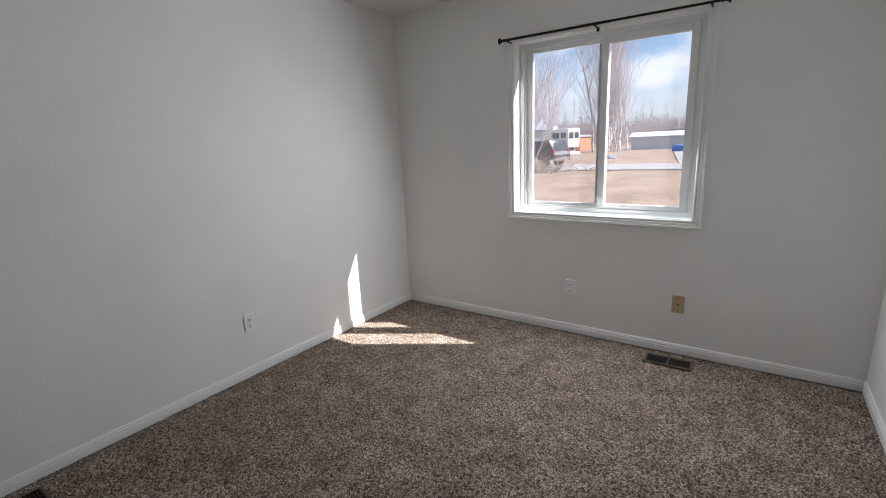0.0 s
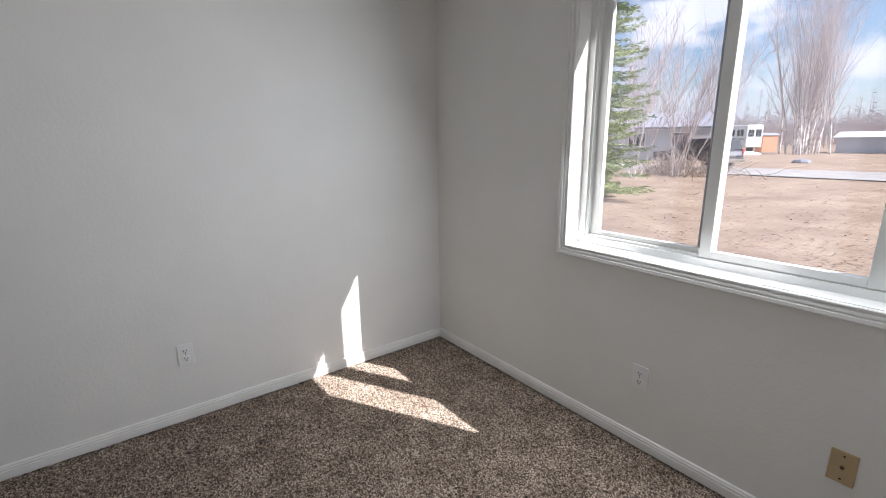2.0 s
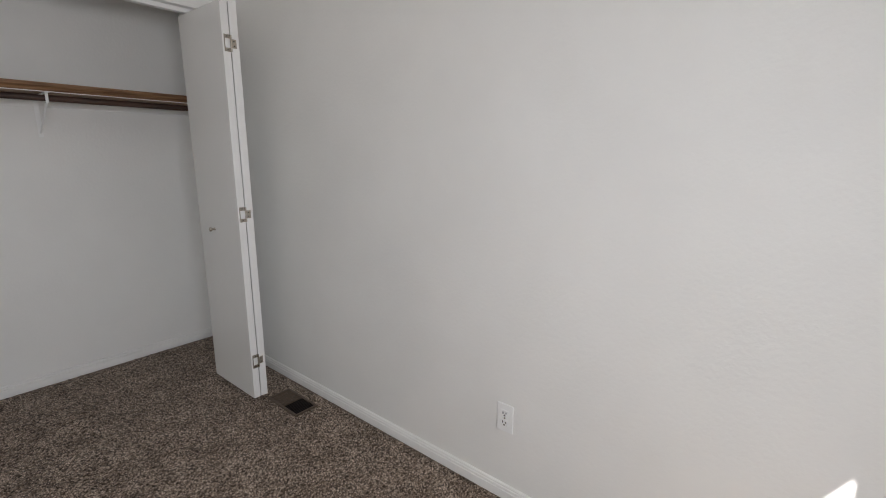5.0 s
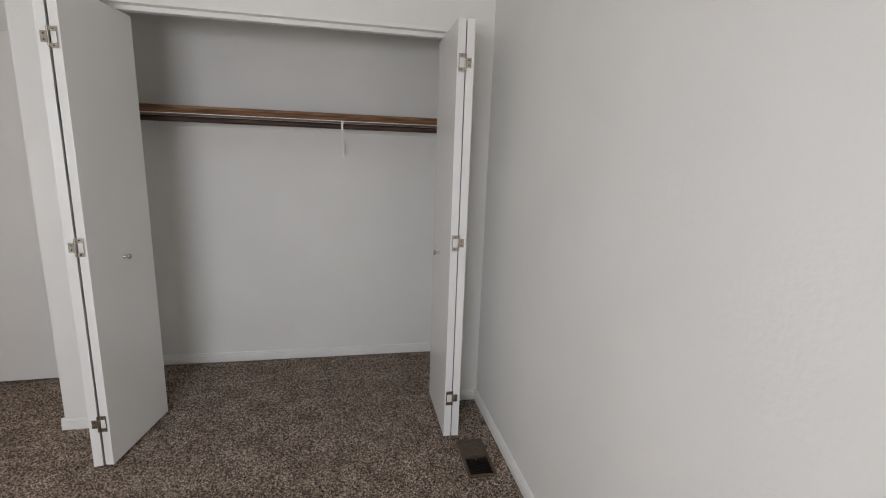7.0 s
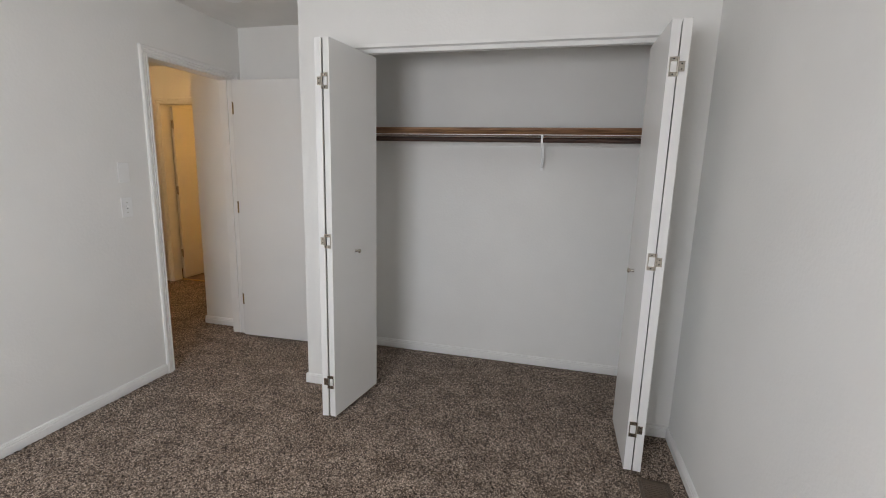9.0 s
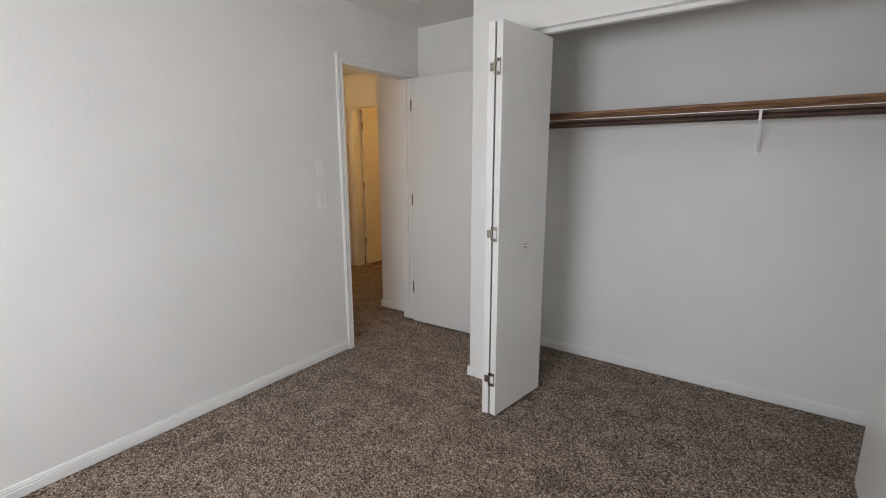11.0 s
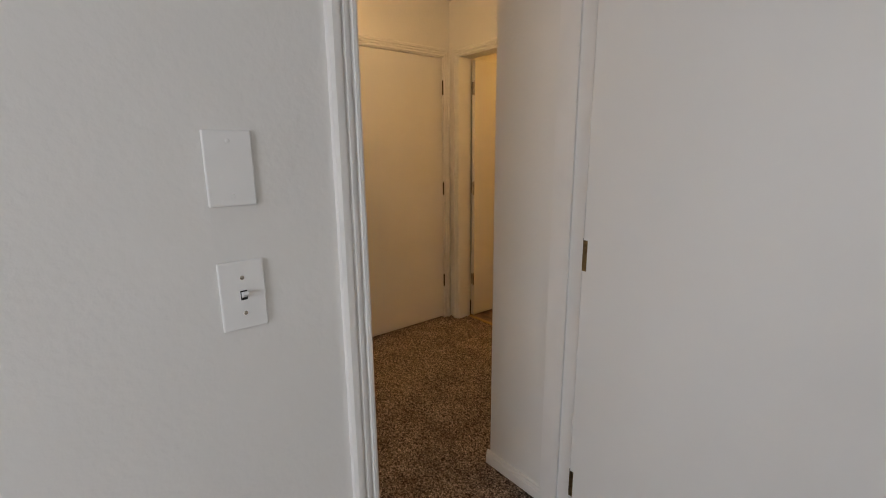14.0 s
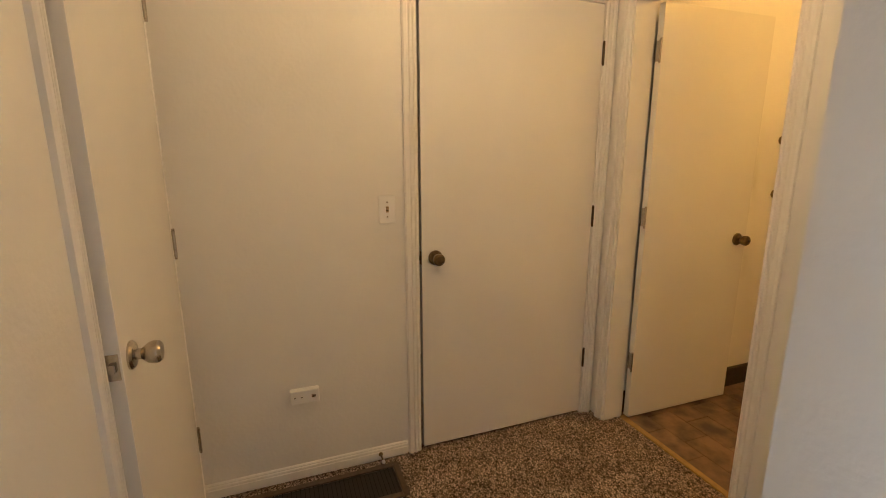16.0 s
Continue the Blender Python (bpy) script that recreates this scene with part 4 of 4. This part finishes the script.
part("wall", box(B(), -4.2, 12, -1.5, 1.5, 0, 1.55), SIDING, fe)
part("roof", sweep(B(), [(-1.8, 1.55), (0, 2.1), (1.8, 1.55), (1.8, 1.63), (0, 2.2), (-1.8, 1.63)], (-4.5, 0, 0), (12.3, 0, 0), (0, 1, 0), (0, 0, 1)), SIDING, fe)
part("annex", box(B(), -1.2, 2.4, 1.6, 3.6, 0, 2.4), ROOF, fe)
rk = new("yard_rock", mesh_of("yard_rock", lathe(B(), [(0.55, -0.1), (0.6, 0.05), (0.45, 0.2), (0.2, 0.28), (0.05, 0.3)], pose(-8.0, 37.5, G), 9), ROOF))
tagged(rk, "grey boulder in the dead grass", "rock")
tagged(new("snow_patch", mesh_of("snow_patch", lathe(B(), [(1.3, -0.05), (1.1, 0.15), (0.6, 0.3), (0.1, 0.36)], pose(-16.6, 52, G), 12), SNOW)), "last small heap of old snow", "snow", kind="stuff")
tagged(new("blue_tarp", mesh_of("blue_tarp", bevel(box(B(), -5.0, -3.9, 49.6, 51, G, G + 0.7), 0.15), BLUE)), "blue tarp over a low heap", "tarp")
# fallen leaves
rng = random.Random(9)
lv, lf = [], []
for _ in range(9000):
    y = 2.5 + 21 * rng.random() ** 1.3
    x = rng.uniform(-0.62 * y - 3, 1.2 + 0.12 * y)
    a, s = rng.uniform(0, math.tau), rng.uniform(0.015, 0.045)
    u, w = Vector((math.cos(a), math.sin(a), rng.uniform(-0.4, 0.4))) * s, Vector((-math.sin(a), math.cos(a), rng.uniform(-0.4, 0.4))) * s * 0.6
    c = Vector((x, y, G + rng.uniform(0.03, 0.07)))
    k = len(lv)
    lv.extend((tuple(c - u), tuple(c + w), tuple(c + u), tuple(c - w)))
    lf.append((k, k + 1, k + 2, k + 3))
me = bpy.data.meshes.new("fallen_leaves")
me.from_pydata(lv, [], lf)
me.materials.append(LEAF)
tagged(new("fallen_leaves", me), "dry brown leaves scattered on dead grass", "leaves", kind="stuff")
# far woods: a broken band of bare stems
rng = random.Random(21)
bm_v, bm_f = [], []
for _ in range(2200):
    x = rng.uniform(-95, 45)
    y = rng.uniform(84, 125)
    h = rng.uniform(3.5, 6.5) * (1.7 if rng.random() < 0.12 else 1)
    w = rng.uniform(0.04, 0.09)
    k = len(bm_v)
    bm_v.extend(((x - w, y, G), (x + w, y, G), (x, y + w, G), (x + rng.uniform(-0.5, 0.5), y, G + h)))
    bm_f.extend(((k, k + 1, k + 3), (k + 1, k + 2, k + 3), (k + 2, k, k + 3)))
    for _ in range(22):
        f = rng.uniform(0.25, 0.95)
        p = Vector((x, y, G + h * f))
        q = p + Vector((rng.gauss(0, 1.0), rng.gauss(0, 0.4), rng.uniform(0.3, 1.6))) * (1.2 - f)
        k = len(bm_v)
        bm_v.extend((tuple(p), tuple(p + Vector((0, 0, 0.09))), tuple(q)))
        bm_f.append((k, k + 1, k + 2))
me = bpy.data.meshes.new("far_woods")
me.from_pydata(bm_v, [], bm_f)
me.materials.append(TWIG)
tagged(new("far_woods", me), "distant band of bare grey-brown woods", "woods", kind="stuff")
